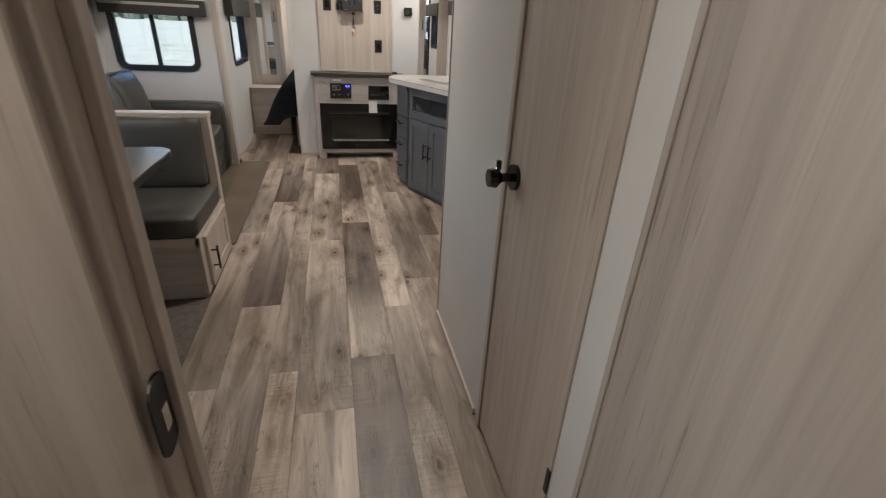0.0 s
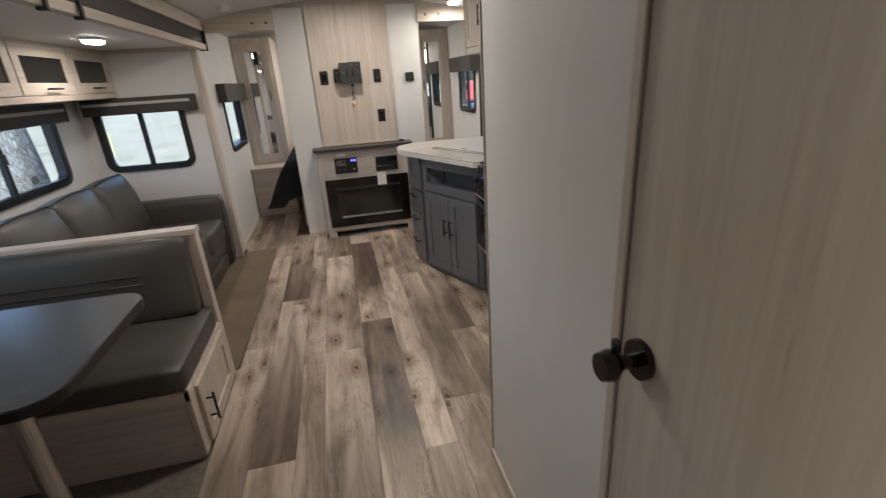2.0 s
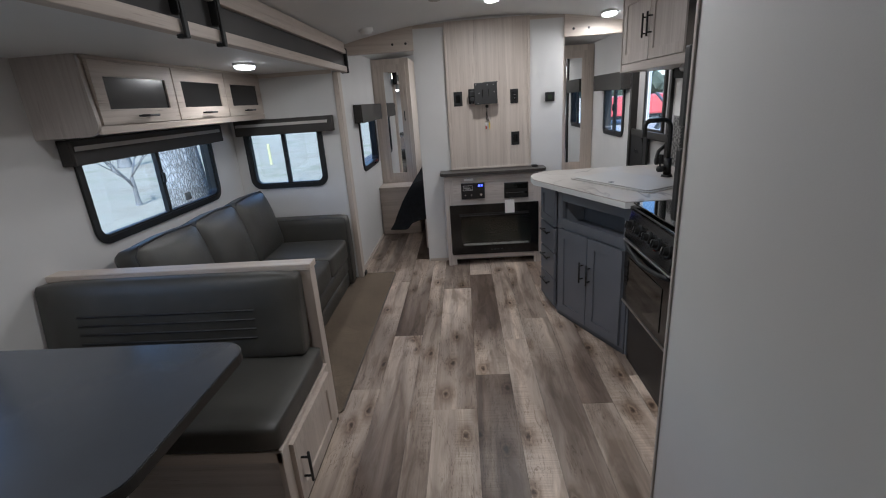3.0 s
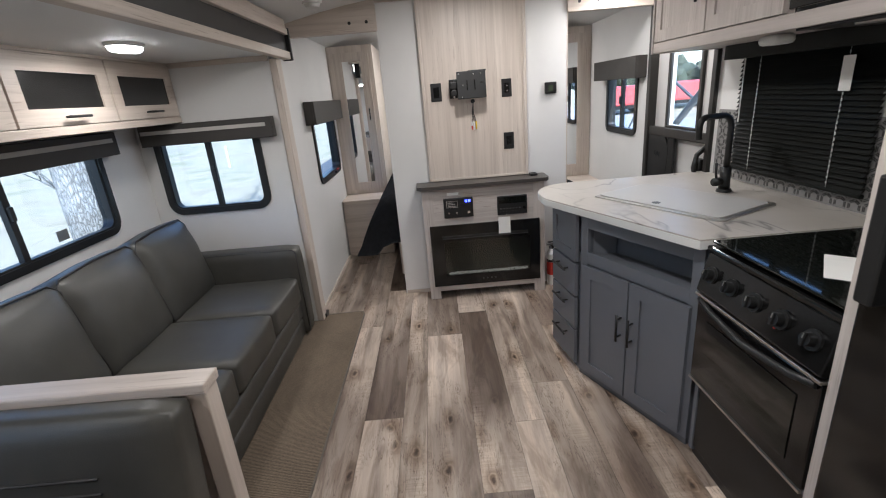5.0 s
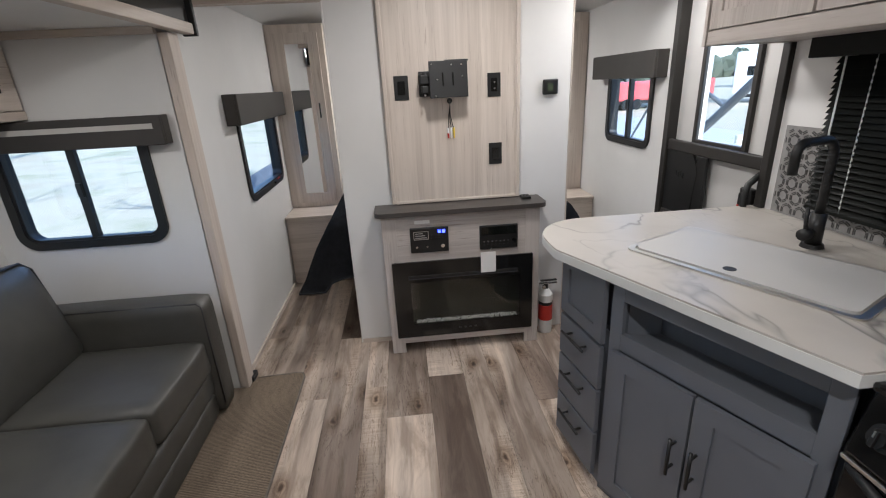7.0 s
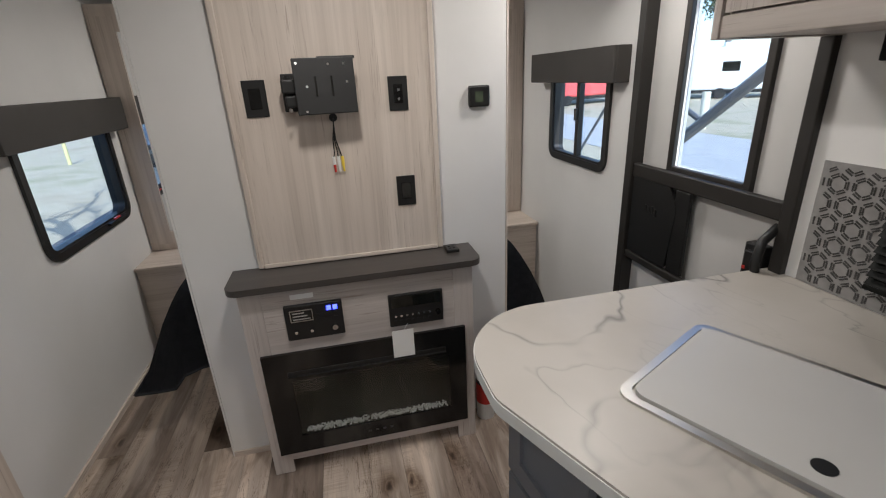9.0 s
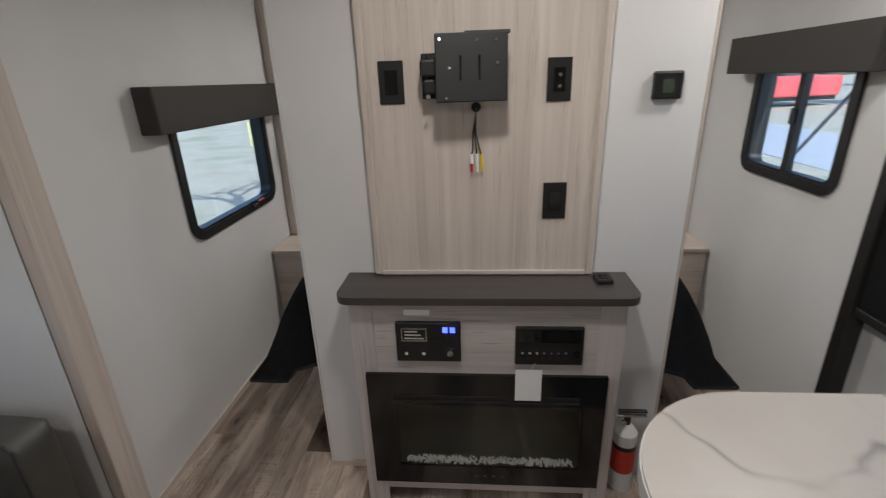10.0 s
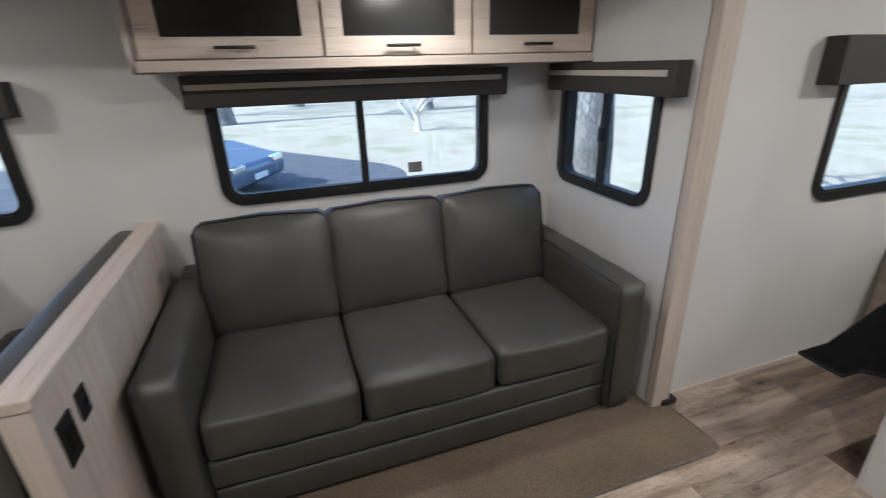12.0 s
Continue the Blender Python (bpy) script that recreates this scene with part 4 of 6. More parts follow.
for k in range(3):
    y0 = SY0 + AW + k * cw
    part("seat_cushion", soft_box(bmesh.new(), -1.22, -0.505, y0 + 0.003, y0 + cw - 0.003, 0.272, 0.438, 0.032, (0.008, 0, 0.008), cuts=9, ripple=0.005), M_LEATH, sofa)
    TB = Matrix.Translation((-1.135, y0 + cw / 2, 0.62)) @ Euler((0, radians(-13), radians((-2, 1, 2)[k]))).to_matrix().to_4x4()
    bc = part("back_cushion", soft_box(bmesh.new(), -0.085, 0.085, -cw / 2 - 0.012, cw / 2 + 0.012, -0.225, 0.245, 0.05, (0.045, 0.006, 0.01), m=TB, cuts=9, ripple=0.007), M_LEATH, sofa)
    ww, r = cw / 2 + 0.008, []
    for a, b in ((-ww, -0.2), (-ww, 0.2), (-ww + 0.04, 0.242), (0, 0.252), (ww - 0.04, 0.242), (ww, 0.2), (ww, -0.2)):
        r.append(TB @ Vector((0.062, a, b)))
    part("piping", tube(bmesh.new(), r, 0.005, 6), M_PIPE, bc)
    r = [TB @ Vector((-0.052, a, b)) for a, b in ((-ww, -0.1), (-ww, 0.19), (-ww + 0.04, 0.236), (0, 0.248), (ww - 0.04, 0.236), (ww, 0.19), (ww, -0.1))]
    part("piping", tube(bmesh.new(), r, 0.005, 6), M_PIPE, bc)
part("back_frame", soft_box(bmesh.new(), -1.365, -1.22, SY0 + 0.02, SY1 - 0.02, 0.05, 0.64, 0.03), M_LEATH, sofa)
for y in (SY0 + 0.06, SY1 - 0.06):
    part("foot", B(-0.58, -0.54, y - 0.02, y + 0.02, 0.006, 0.035), M_BLACK, sofa)

rug_pts = [(-0.62, 2.775, 0), (-0.19, 2.775, 0.02), (-0.185, 4.73, 0.05), (-0.445, 4.71, 0.02), (-0.46, 4.635, 0), (-0.62, 4.635, 0)]
rg = thing("carpet_strip", (-0.4, 3.7, 0.0), "beige woven carpet strip before the sofa", "carpet")
part("carpet_face", prism(bmesh.new(), rounded(rug_pts, 5), 0.0, 0.011), M_RUG, rg)
part("binding", tube(bmesh.new(), [(-0.187, 2.79, 0.008), (-0.186, 3.7, 0.008), (-0.183, 4.68, 0.008), (-0.197, 4.718, 0.008), (-0.235, 4.727, 0.008), (-0.44, 4.712, 0.008)], 0.006, 8), M_DARKCARPET, rg, "darker bound edge")


# ---- dinette ----
def bench(name, y_front, y_back, label):
    """A dinette bench; it faces from y_back towards y_front."""
    s = 1 if y_back > y_front else -1
    def bx(a0, a1, x0, x1, z0, z1, bev=0.0):
        return B(x0, x1, *sorted((y_front + s * a0, y_front + s * a1)), z0, z1, bev)
    d = abs(y_back - y_front)
    ob = thing(name, (-0.77, (y_front + y_back) / 2, 0.006), label, "bench", "dinette benches")
    part("base", bx(0.012, d - 0.005, SB + 0.004, -0.213, 0.008, 0.335), M_GREYX, ob)
    part("top_rail", bx(0.0, 0.012, SB + 0.004, -0.190, 0.30, 0.345, 0.002), M_WOODX, ob)
    part("side_face", bx(0.0, d, -0.213, -0.193, 0.03, 0.345, 0.002), M_WOODZ, ob)
    y0 = min(y_front, y_back)
    lf = panel_door("door", ob, (-0.194, y0 + 0.06, 0.05), (0, 1, 0), (0, 0, 1), d - 0.10, 0.275, M_WOODZ, (1, 0, 0))
    handle(lf, (-0.176, y_front + s * 0.10, 0.19), (0, 0, 1), (1, 0, 0), 0.13)
    ya, yb = sorted((y_front - s * 0.01, y_front + s * (d - 0.02)))
    part("seat_cushion", soft_box(bmesh.new(), SB + 0.01, -0.193, ya, yb, 0.345, 0.455, 0.025, (0.004, 0, 0.012), cuts=9), M_LEATH, ob)
    T = Matrix.Translation((0, y_back - s * 0.085, 0.455)) @ Euler((radians(-7 * s), 0, 0)).to_matrix().to_4x4()
    bk = part("backrest", soft_box(bmesh.new(), SB + 0.01, -0.232, -0.05, 0.05, -0.005, 0.365, 0.03, (0, 0.012, 0.004), m=T, cuts=9), M_LEATH, ob)
    for k in range(4):
        z = 0.10 + 0.04 * k
        part("seam", tube(bmesh.new(), [T @ Vector((SB + 0.2, -s * 0.061, z)), T @ Vector((-0.8, -s * 0.064, z)), T @ Vector((-0.42, -s * 0.060, z))], 0.004, 6), M_PIPE, bk)
    return ob
bench("dinette_bench", 2.13, 2.69, "dinette bench with dark grey leather cushions and oak base")
bench("dinette_bench", 1.42, 0.88, "dinette bench with dark grey leather cushions and an oak door")
bp = thing("bench_partition", (-0.78, 2.74, 0.0), "pale oak partition between dinette and sofa", "partition")
part("board", B(SB + 0.002, -0.247, 2.705, 2.750, 0.007, 0.803), M_WOODZ, bp)
part("end_post", B(-0.247, -0.200, 2.695, 2.755, 0.013, 0.803, 0.003), M_WOODZ, bp)
part("cap", B(SB + 0.002, -0.195, 2.686, 2.764, 0.803, 0.832, 0.004), M_WOODX, bp)
for x, w, z0, z1, words in ((-0.285, 0.035, 0.600, 0.715, "black outlet plate on the oak partition"), (-0.385, 0.026, 0.640, 0.720, "small black socket plate on the oak partition")):
    pw = thing("wall_outlet", (x, 2.751, z0), words, "outlet")
    part("face", B(x - w, x + w, 2.751, 2.757, z0, z1, 0.002), M_BLACK, pw)
    part("insert", B(x - w * 0.45, x + w * 0.45, 2.757, 2.760, z0 + 0.03, z1 - 0.03, 0.001), M_BLACKG, pw)

tb = thing("dinette_table", (-0.8, 1.82, 0.006), "dark slate laminate dinette table with rounded corners", "table")
top = rounded([(SB + 0.005, 1.50, 0), (-0.205, 1.50, 0.085), (-0.205, 2.11, 0.085), (SB + 0.005, 2.11, 0)], 8)
part("tabletop", prism(bmesh.new(), top, 0.762, 0.79), M_TABLE, tb)
part("edge_band", ring(bmesh.new(), rounded([(SB + 0.005, 1.497, 0), (-0.202, 1.497, 0.088), (-0.202, 2.113, 0.088), (SB + 0.005, 2.113, 0)], 8), top, 0.760, 0.787, lambda u, v, d: (u, v, d)), M_BLACK, tb)
for x in (-1.1, -0.5):
    lg = part("leg", cyl(bmesh.new(), (x, 1.805, 0.006), (x, 1.805, 0.762), 0.03, seg=20), M_STEEL, tb)
    part("flange", cyl(bmesh.new(), (x, 1.805, 0.006), (x, 1.805, 0.022), 0.075, 0.06, 20), M_STEEL, lg)


# ---- overhead cabinet of the slide-out ----
oc = thing("overhead_cabinet", (-1.19, 3.72, 1.42), "pale oak overhead cabinet with black glass doors", "cabinet")
bm = prism(bmesh.new(), rounded([(SB + 0.002, 1.405, 0), (-1.080, 1.405, 0.055), (-1.105, 1.741, 0), (SB + 0.002, 1.741, 0)], 8), 2.865, 2.885, Matrix(((1, 0, 0, 0), (0, 0, 1, 0), (0, 1, 0, 0), (0, 0, 0, 1))))
part("end_panel", bm, M_GREYZ, oc)
part("body", B(SB + 0.002, -1.106, 2.885, SF - 0.002, 1.418, 1.741), M_WOODY, oc)
part("bottom_rail", B(-1.106, -1.090, 2.885, SF - 0.002, 1.410, 1.446, 0.003), M_WOODY, oc)
part("top_rail", B(-1.106, -1.094, 2.885, SF - 0.002, 1.726, 1.741, 0.002), M_WOODY, oc)
dws = ((2.905, 3.482), (3.494, 4.058), (4.070, 4.622))
for a, b in dws:
    lf = panel_door("door", oc, (-1.105, a, 1.450), (0, 1, 0), (0, 0, 1), b - a, 0.272, M_WOODY, (1, 0, 0), rail=0.066, centre=M_DARKPANE)
    handle(lf, (-1.088, (a + b) / 2, 1.482), (0, 1, 0), (1, 0, 0), 0.13)

solo("window_sticker", B(SB - 0.0215, SB - 0.0205, 3.86, 3.93, 0.925, 0.975), M_STEEL, "small grey label stuck on the sofa window", "label")


# ---- kitchen ----
KA, KB = Vector((1.075, 3.79, 0)), Vector((1.335, 3.222, 0))     # the slanted cabinet front
KD = (KB - KA).normalized()
KN = Vector((KD.y, -KD.x, 0))                                     # outward from the front
KN = KN if KN.x < 0 else -KN
KL = (KB - KA).length
KC = Vector((1.03, 4.10, 0))                                      # far end of the drawer face


def front_m(p, d, n):
    """Across, up and outward from a lower corner."""
    m = Matrix((d, Vector((0, 0, 1)), n)).transposed().to_4x4()
    m.translation = p
    return m


kc = thing("sink_cabinet", (1.5, 3.7, 0.0), "slate grey kitchen cabinet with shaker doors and drawers", "cabinet")
FM = front_m(KA, KD, KN)
ins = [KA - KN * 0.02, KB - KN * 0.02]
outl = [(KC.x + 0.012, KC.y), (KA.x + 0.014, KA.y + 0.003), (ins[1].x, ins[1].y), (1.95, 3.222), (1.95, 4.28), (1.10, 4.28)]
part("body", prism(bmesh.new(), outl, 0.0, 0.66), M_CAB, kc)
bm = bmesh.new()
for a in ((0.0, 0.045, 0.03, 0.864), (KL - 0.045, KL, 0.03, 0.864), (0.045, KL - 0.045, 0.80, 0.864), (0.045, KL - 0.045, 0.625, 0.685)):
    box(bm, *a, -0.019, 0.0, m=FM, bev=0.001, seg=1)
part("face_frame", bm, M_CAB, kc)
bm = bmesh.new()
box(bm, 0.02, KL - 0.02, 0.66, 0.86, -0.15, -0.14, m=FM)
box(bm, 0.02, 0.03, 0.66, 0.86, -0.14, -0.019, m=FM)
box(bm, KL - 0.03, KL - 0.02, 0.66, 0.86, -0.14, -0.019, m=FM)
part("shelf_recess", bm, M_CABSHADE, kc, "open recess below the counter")
bm = prism(bmesh.new(), [(KC.x + 0.03, KC.y), (KA.x + 0.03, KA.y), (KA.x + 0.16, KA.y - 0.03), (1.3, 3.9), (1.3, 4.28), (1.10, 4.28)], 0.661, 0.864)
part("upper_body", bm, M_CAB, kc)
part("toe_strip", B(0.0, KL, 0.0, 0.03, -0.016, -0.004, m=FM), M_CABSHADE, kc)
dw = KL / 2 - 0.032
for k in range(2):
    p = KA + KD * (0.028 + k * (dw + 0.008))
    lf = panel_door("door", kc, p + Vector((0, 0, 0.045)), KD, (0, 0, 1), dw, 0.575, M_CAB, KN, rail=0.058)
    hx = KA + KD * (0.028 + (dw - 0.028 if k == 0 else dw + 0.008 + 0.028))
    handle(lf, hx + KN * 0.017 + Vector((0, 0, 0.40)), (0, 0, 1), KN, 0.13)
DD = (KA - KC).normalized()
DN = Vector((DD.y, -DD.x, 0))
DN = DN if DN.x < 0 else -DN
DLn = (KA - KC).length
for z0, z1, pull in ((0.045, 0.235, True), (0.245, 0.42, True), (0.43, 0.60, True), (0.615, 0.855, False)):
    if pull:
        DM = front_m(KC + Vector((0, 0, 0)), DD, DN)
        dr = part("drawer_front", box(bmesh.new(), 0.015, DLn - 0.02, z0, z1, 0.0, 0.018, bev=0.003, m=DM), M_CAB, kc)
        handle(dr, KC + DD * DLn * 0.5 + DN * 0.017 + Vector((0, 0, z1 - 0.045)), DD, DN, 0.15)
    else:
        panel_door("end_panel", kc, KC + DD * 0.015 + Vector((0, 0, z0)), DD, (0, 0, 1), DLn - 0.035, z1 - z0, M_CAB, DN, rail=0.05)

ctr = thing("countertop", (1.5, 3.8, 0.866), "white marble-patterned laminate countertop with a rounded end", "countertop")
cpts = [(1.955, 3.19, 0), (1.955, 4.325, 0), (0.948, 4.325, 0.23), (0.948, 3.985, 0.10), (1.292, 3.19, 0)]
out_ = rounded(cpts, 14)
part("top", prism(bmesh.new(), out_, 0.868, 0.905), M_MARB, ctr)
part("edge_band", ring(bmesh.new(), [(x - 0.002 if x < 1.9 else x, y + (0.002 if y > 4.0 else -0.001)) for x, y in out_], out_, 0.869, 0.899, lambda u, v, d: (u, v, d)), M_EDGE, ctr)

SC = [Vector(p) for p in ((1.187, 3.912, 0.905), (1.452, 3.385, 0.905), (1.80, 3.53, 0.905), (1.545, 4.06, 0.905))]
su = (SC[1] - SC[0]).normalized()
sv = Vector((-su.y, su.x, 0))
SM = Matrix((su, sv, Vector((0, 0, 1)))).transposed().to_4x4()
SM.translation = SC[0] - su * 0.025 - sv * 0.005
sk = thing("sink_cover", tuple(sum(SC, Vector()) / 4), "steel-rimmed sink under a flat grey cover", "sink")
rim = rounded([(0, 0, 0.035), (0.65, 0, 0.03), (0.65, 0.385, 0.03), (0, 0.385, 0.03)], 6)
inn = rounded([(0.017, 0.017, 0.03), (0.633, 0.017, 0.025), (0.633, 0.368, 0.025), (0.017, 0.368, 0.025)], 6)
bm = ring(bmesh.new(), rim, inn, 0.0005, 0.006, lambda u, v, d: SM @ Vector((u, v, d)))
part("rim", bm, M_STEEL, sk, "polished steel rim")
ci = rounded([(0.022, 0.022, 0.03), (0.628, 0.022, 0.025), (0.628, 0.363, 0.025), (0.022, 0.363, 0.025)], 6)
part("cover", prism(bmesh.new(), ci, 0.0005, 0.011, SM), M_SINK, sk, "flat grey cover with a finger hole")
bm = cyl(bmesh.new(), (0.315, 0.065, 0.0105), (0.315, 0.065, 0.012), 0.018, seg=20)
bmesh.ops.transform(bm, matrix=SM, verts=bm.verts)
part("finger_hole", bm, M_BLACK, sk)

fa = thing("faucet", (1.757, 3.818, 0.905), "matt black high-arc kitchen faucet", "faucet")
fx, fy = 1.757, 3.818
bm = cyl(bmesh.new(), (fx, fy, 0.905), (fx, fy, 0.918), 0.034, 0.030, 24)
part("base_ring", bm, M_BLACKM, fa)
part("body", cyl(bmesh.new(), (fx, fy, 0.918), (fx, fy, 1.02), 0.024, 0.022, 20), M_BLACKM, fa, smooth=True)
ud = (Vector((1.54, 3.75, 0)) - Vector((fx, fy, 0))).normalized()
pp = [Vector((fx, fy, 1.0)), Vector((fx, fy, 1.14))]
for k in range(9):
    a = math.pi / 2 * k / 8
    pp.append(Vector((fx, fy, 1.20)) + ud * 0.055 * (1 - math.cos(a)) + Vector((0, 0, 0.055 * math.sin(a))))
pp.append(Vector((fx, fy, 1.255)) + ud * 0.15)
for k in range(6):
    a = math.pi / 2 * k / 5
    pp.append(Vector((fx, fy, 1.255)) + ud * (0.15 + 0.035 * math.sin(a)) + Vector((0, 0, -0.035 * (1 - math.cos(a)))))
pp.append(Vector((fx, fy, 1.165)) + ud * 0.185)
part("spout", tube(bmesh.new(), pp, 0.0135, 14), M_BLACKM, fa)
bm = cyl(bmesh.new(), (fx - 0.02, fy - 0.0, 0.955), (fx - 0.062, fy - 0.02, 0.957), 0.019, seg=16)
hv = part("valve", bm, M_BLACKM, fa, smooth=True)
part("lever", tube(bmesh.new(), [(fx - 0.05, fy - 0.015, 0.965), (fx - 0.055, fy - 0.015, 1.0), (fx - 0.058, fy - 0.015, 1.045)], 0.006, 8), M_BLACKM, hv)

# stove
sv_ = thing("stove", (1.62, 2.915, 0.0), "black gas stove with an oven and glass lid", "stove")
S0, S1 = 2.64, 3.188
part("body", B(1.345, 1.95, S0, S1, 0.0, 0.865, 0.003), M_BLACK, sv_)
part("lower_panel", B(1.334, 1.345, S0 + 0.02, S1 - 0.02, 0.05, 0.335, 0.003), M_BLACK, sv_)
fr = bmesh.new()
for a in ((S0, S0 + 0.02, 0.03, 0.36), (S1 - 0.02, S1, 0.03, 0.36), (S0 + 0.02, S1 - 0.02, 0.335, 0.36)):
    box(fr, 1.330, 1.346, *a)
part("panel_frame", fr, M_CAB, sv_, "slate grey frame")
od = part("oven_door", B(1.300, 1.343, S0 + 0.005, S1 - 0.005, 0.372, 0.700, 0.006), M_BLACKG, sv_)
part("glass", B(1.2965, 1.301, S0 + 0.07, S1 - 0.07, 0.42, 0.63, 0.001), M_GLASSB, od)
part("lower_trim", B(1.297, 1.305, S0 + 0.005, S1 - 0.005, 0.364, 0.373), M_STEEL, od, "bright steel trim line")
hp = [(1.300, S0 + 0.02, 0.695), (1.288, S0 + 0.10, 0.680), (1.280, (S0 + S1) / 2, 0.665), (1.288, S1 - 0.10, 0.680), (1.300, S1 - 0.02, 0.695)]
part("door_handle", tube(bmesh.new(), hp, 0.011, 10), M_BLACKM, od)
part("upper_trim", B(1.290, 1.345, S0 + 0.002, S1 - 0.002, 0.706, 0.716, 0.002), M_STEEL, sv_, "bright steel trim line")
T = Matrix.Translation((1.318, 0, 0.795)) @ Euler((0, radians(14), 0)).to_matrix().to_4x4()
cp = part("control_panel", B(-0.012, 0.03, S0 + 0.004, S1 - 0.004, -0.075, 0.070, 0.006, m=T), M_BLACKG, sv_)
for k in range(5):
    y = S1 - 0.06 - k * 0.107
    bm = cyl(bmesh.new(), (-0.012, y, 0.0), (-0.020, y, 0.0), 0.028, seg=20)
    cyl(bm, (-0.020, y, 0.0), (-0.040, y, 0.0), 0.019, 0.017, 20)
    box(bm, -0.046, -0.038, y - 0.005, y + 0.005, -0.018, 0.018, 0.001, seg=1)
    bmesh.ops.transform(bm, matrix=T, verts=bm.verts)
    kb = part("knob", bm, M_BLACK, cp)
    bm = B(-0.0475, -0.046, y - 0.0015, y + 0.0015, 0.002, 0.016, m=T)
    part("pointer", bm, M_STEEL, kb)
bm = cyl(bmesh.new(), (-0.012, S1 - 0.37, -0.03), (-0.016, S1 - 0.37, -0.03), 0.004, seg=8)
bmesh.ops.transform(bm, matrix=T, verts=bm.verts)
part("indicator", bm, M_REDP, cp, "small red indicator")
part("cooktop", B(1.315, 1.952, S0, S1, 0.866, 0.886, 0.006), M_BLACKG, sv_)
part("lid", B(1.325, 1.90, S0 + 0.012, S1 - 0.012, 0.897, 0.905, 0.003), M_GLASSB, sv_, "black glass cooktop lid")
for y in (S0 + 0.06, S1 - 0.06):
    part("lid_pad", B(1.36, 1.38, y - 0.01, y + 0.01, 0.886, 0.897), M_BLACK, sv_)
part("lid_hinge", B(1.90, 1.93, S0 + 0.03, S1 - 0.03, 0.886, 0.908, 0.004), M_BLACKM, sv_)
solo("paper_sheet", box(bmesh.new(), -0.10, 0.10, -0.06, 0.06, 0.9055, 0.9065, m=Matrix.Translation((1.52, 2.86, 0)) @ Matrix.Rotation(radians(50), 4, "Z")), M_PAPER, "white paper leaflet on the stove lid", "paper")

# fridge and its surround
fs = thing("fridge_surround", (1.6, 2.2, 0.0), "pale oak surround of the fridge", "cabinet", kind="")
part("post", B(1.302, 1.95, 2.600, 2.636, 0.0, 2.02, 0.002), M_GREYZ, fs)
part("post", B(1.302, 1.330, 1.848, 1.89, 0.33, 2.02, 0.002), M_GREYZ, fs)
part("rail", B(1.304, 1.330, 1.89, 2.60, 0.30, 0.33, 0.002), M_GREYX, fs)
part("top_panel", B(1.304, 1.330, 1.89, 2.60, 1.80, 2.02, 0.002), M_GREYX, fs)
part("lower_panel", B(1.308, 1.330, 1.848, 2.60, 0.0, 0.30), M_BLACK, fs, "black lower vent panel")
fg = thing("fridge", (1.6, 2.25, 0.331), "black two-door fridge with black handles", "fridge")
part("body", B(1.340, 1.94, 1.90, 2.59, 0.332, 1.79), M_BLACK, fg)
for z0, z1 in ((0.345, 1.28), (1.295, 1.785)):
    dd = part("door", B(1.275, 1.340, 1.905, 2.585, z0, z1, 0.008), M_BLACKG, fg)
    hz = z1 - 0.30 if z0 < 1 else z0 + 0.02
    part("handle", B(1.235, 1.276, 2.52, 2.56, hz, hz + 0.26, 0.006), M_BLACK, dd, "black plastic grip")

# backsplash, blind, overhead cupboards
sp = thing("backsplash", (1.955, 3.4, 0.906), "grey hexagon-patterned backsplash panel", "backsplash")
part("panel", B(1.9525, 1.9568, 2.64, 4.235, 0.907, 1.25), M_SPLASH, sp)
bm = bmesh.new()
hexr = 0.036
hy, hz = hexr * math.sqrt(3), hexr * 1.5
for i in range(27):
    for j in range(8):
        c = Vector((2.66 + hy * (i + 0.5 * (j % 2)), 0.925 + hz * j))
        for k in range(6):
            # short double bars inside every side of the hexagon
            a0 = math.pi / 3 * k
            n, d = Vector((math.cos(a0), math.sin(a0))), Vector((-math.sin(a0), math.cos(a0)))
            for near, half in ((0.80, 0.30), (0.60, 0.25)):
                mid, w = c + n * hexr * 0.866 * near, 0.0020
                pts = [mid + d * hexr * half + n * w, mid - d * hexr * half + n * w, mid - d * hexr * half - n * w, mid + d * hexr * half - n * w]
                if all(2.645 < q.x < 4.232 and 0.91 < q.y < 1.248 for q in pts):
                    lo = [bm.verts.new((1.9512, q.x, q.y)) for q in pts]
                    hi = [bm.verts.new((1.9526, q.x, q.y)) for q in pts]
                    bm.faces.new(lo)
                    for u in range(4):
                        bm.faces.new((lo[u], lo[(u + 1) % 4], hi[(u + 1) % 4], hi[u]))
pt = part("pattern", bm, M_SPLASHD, sp, "dark grey hexagon bars")
pt["kind"] = "stuff"

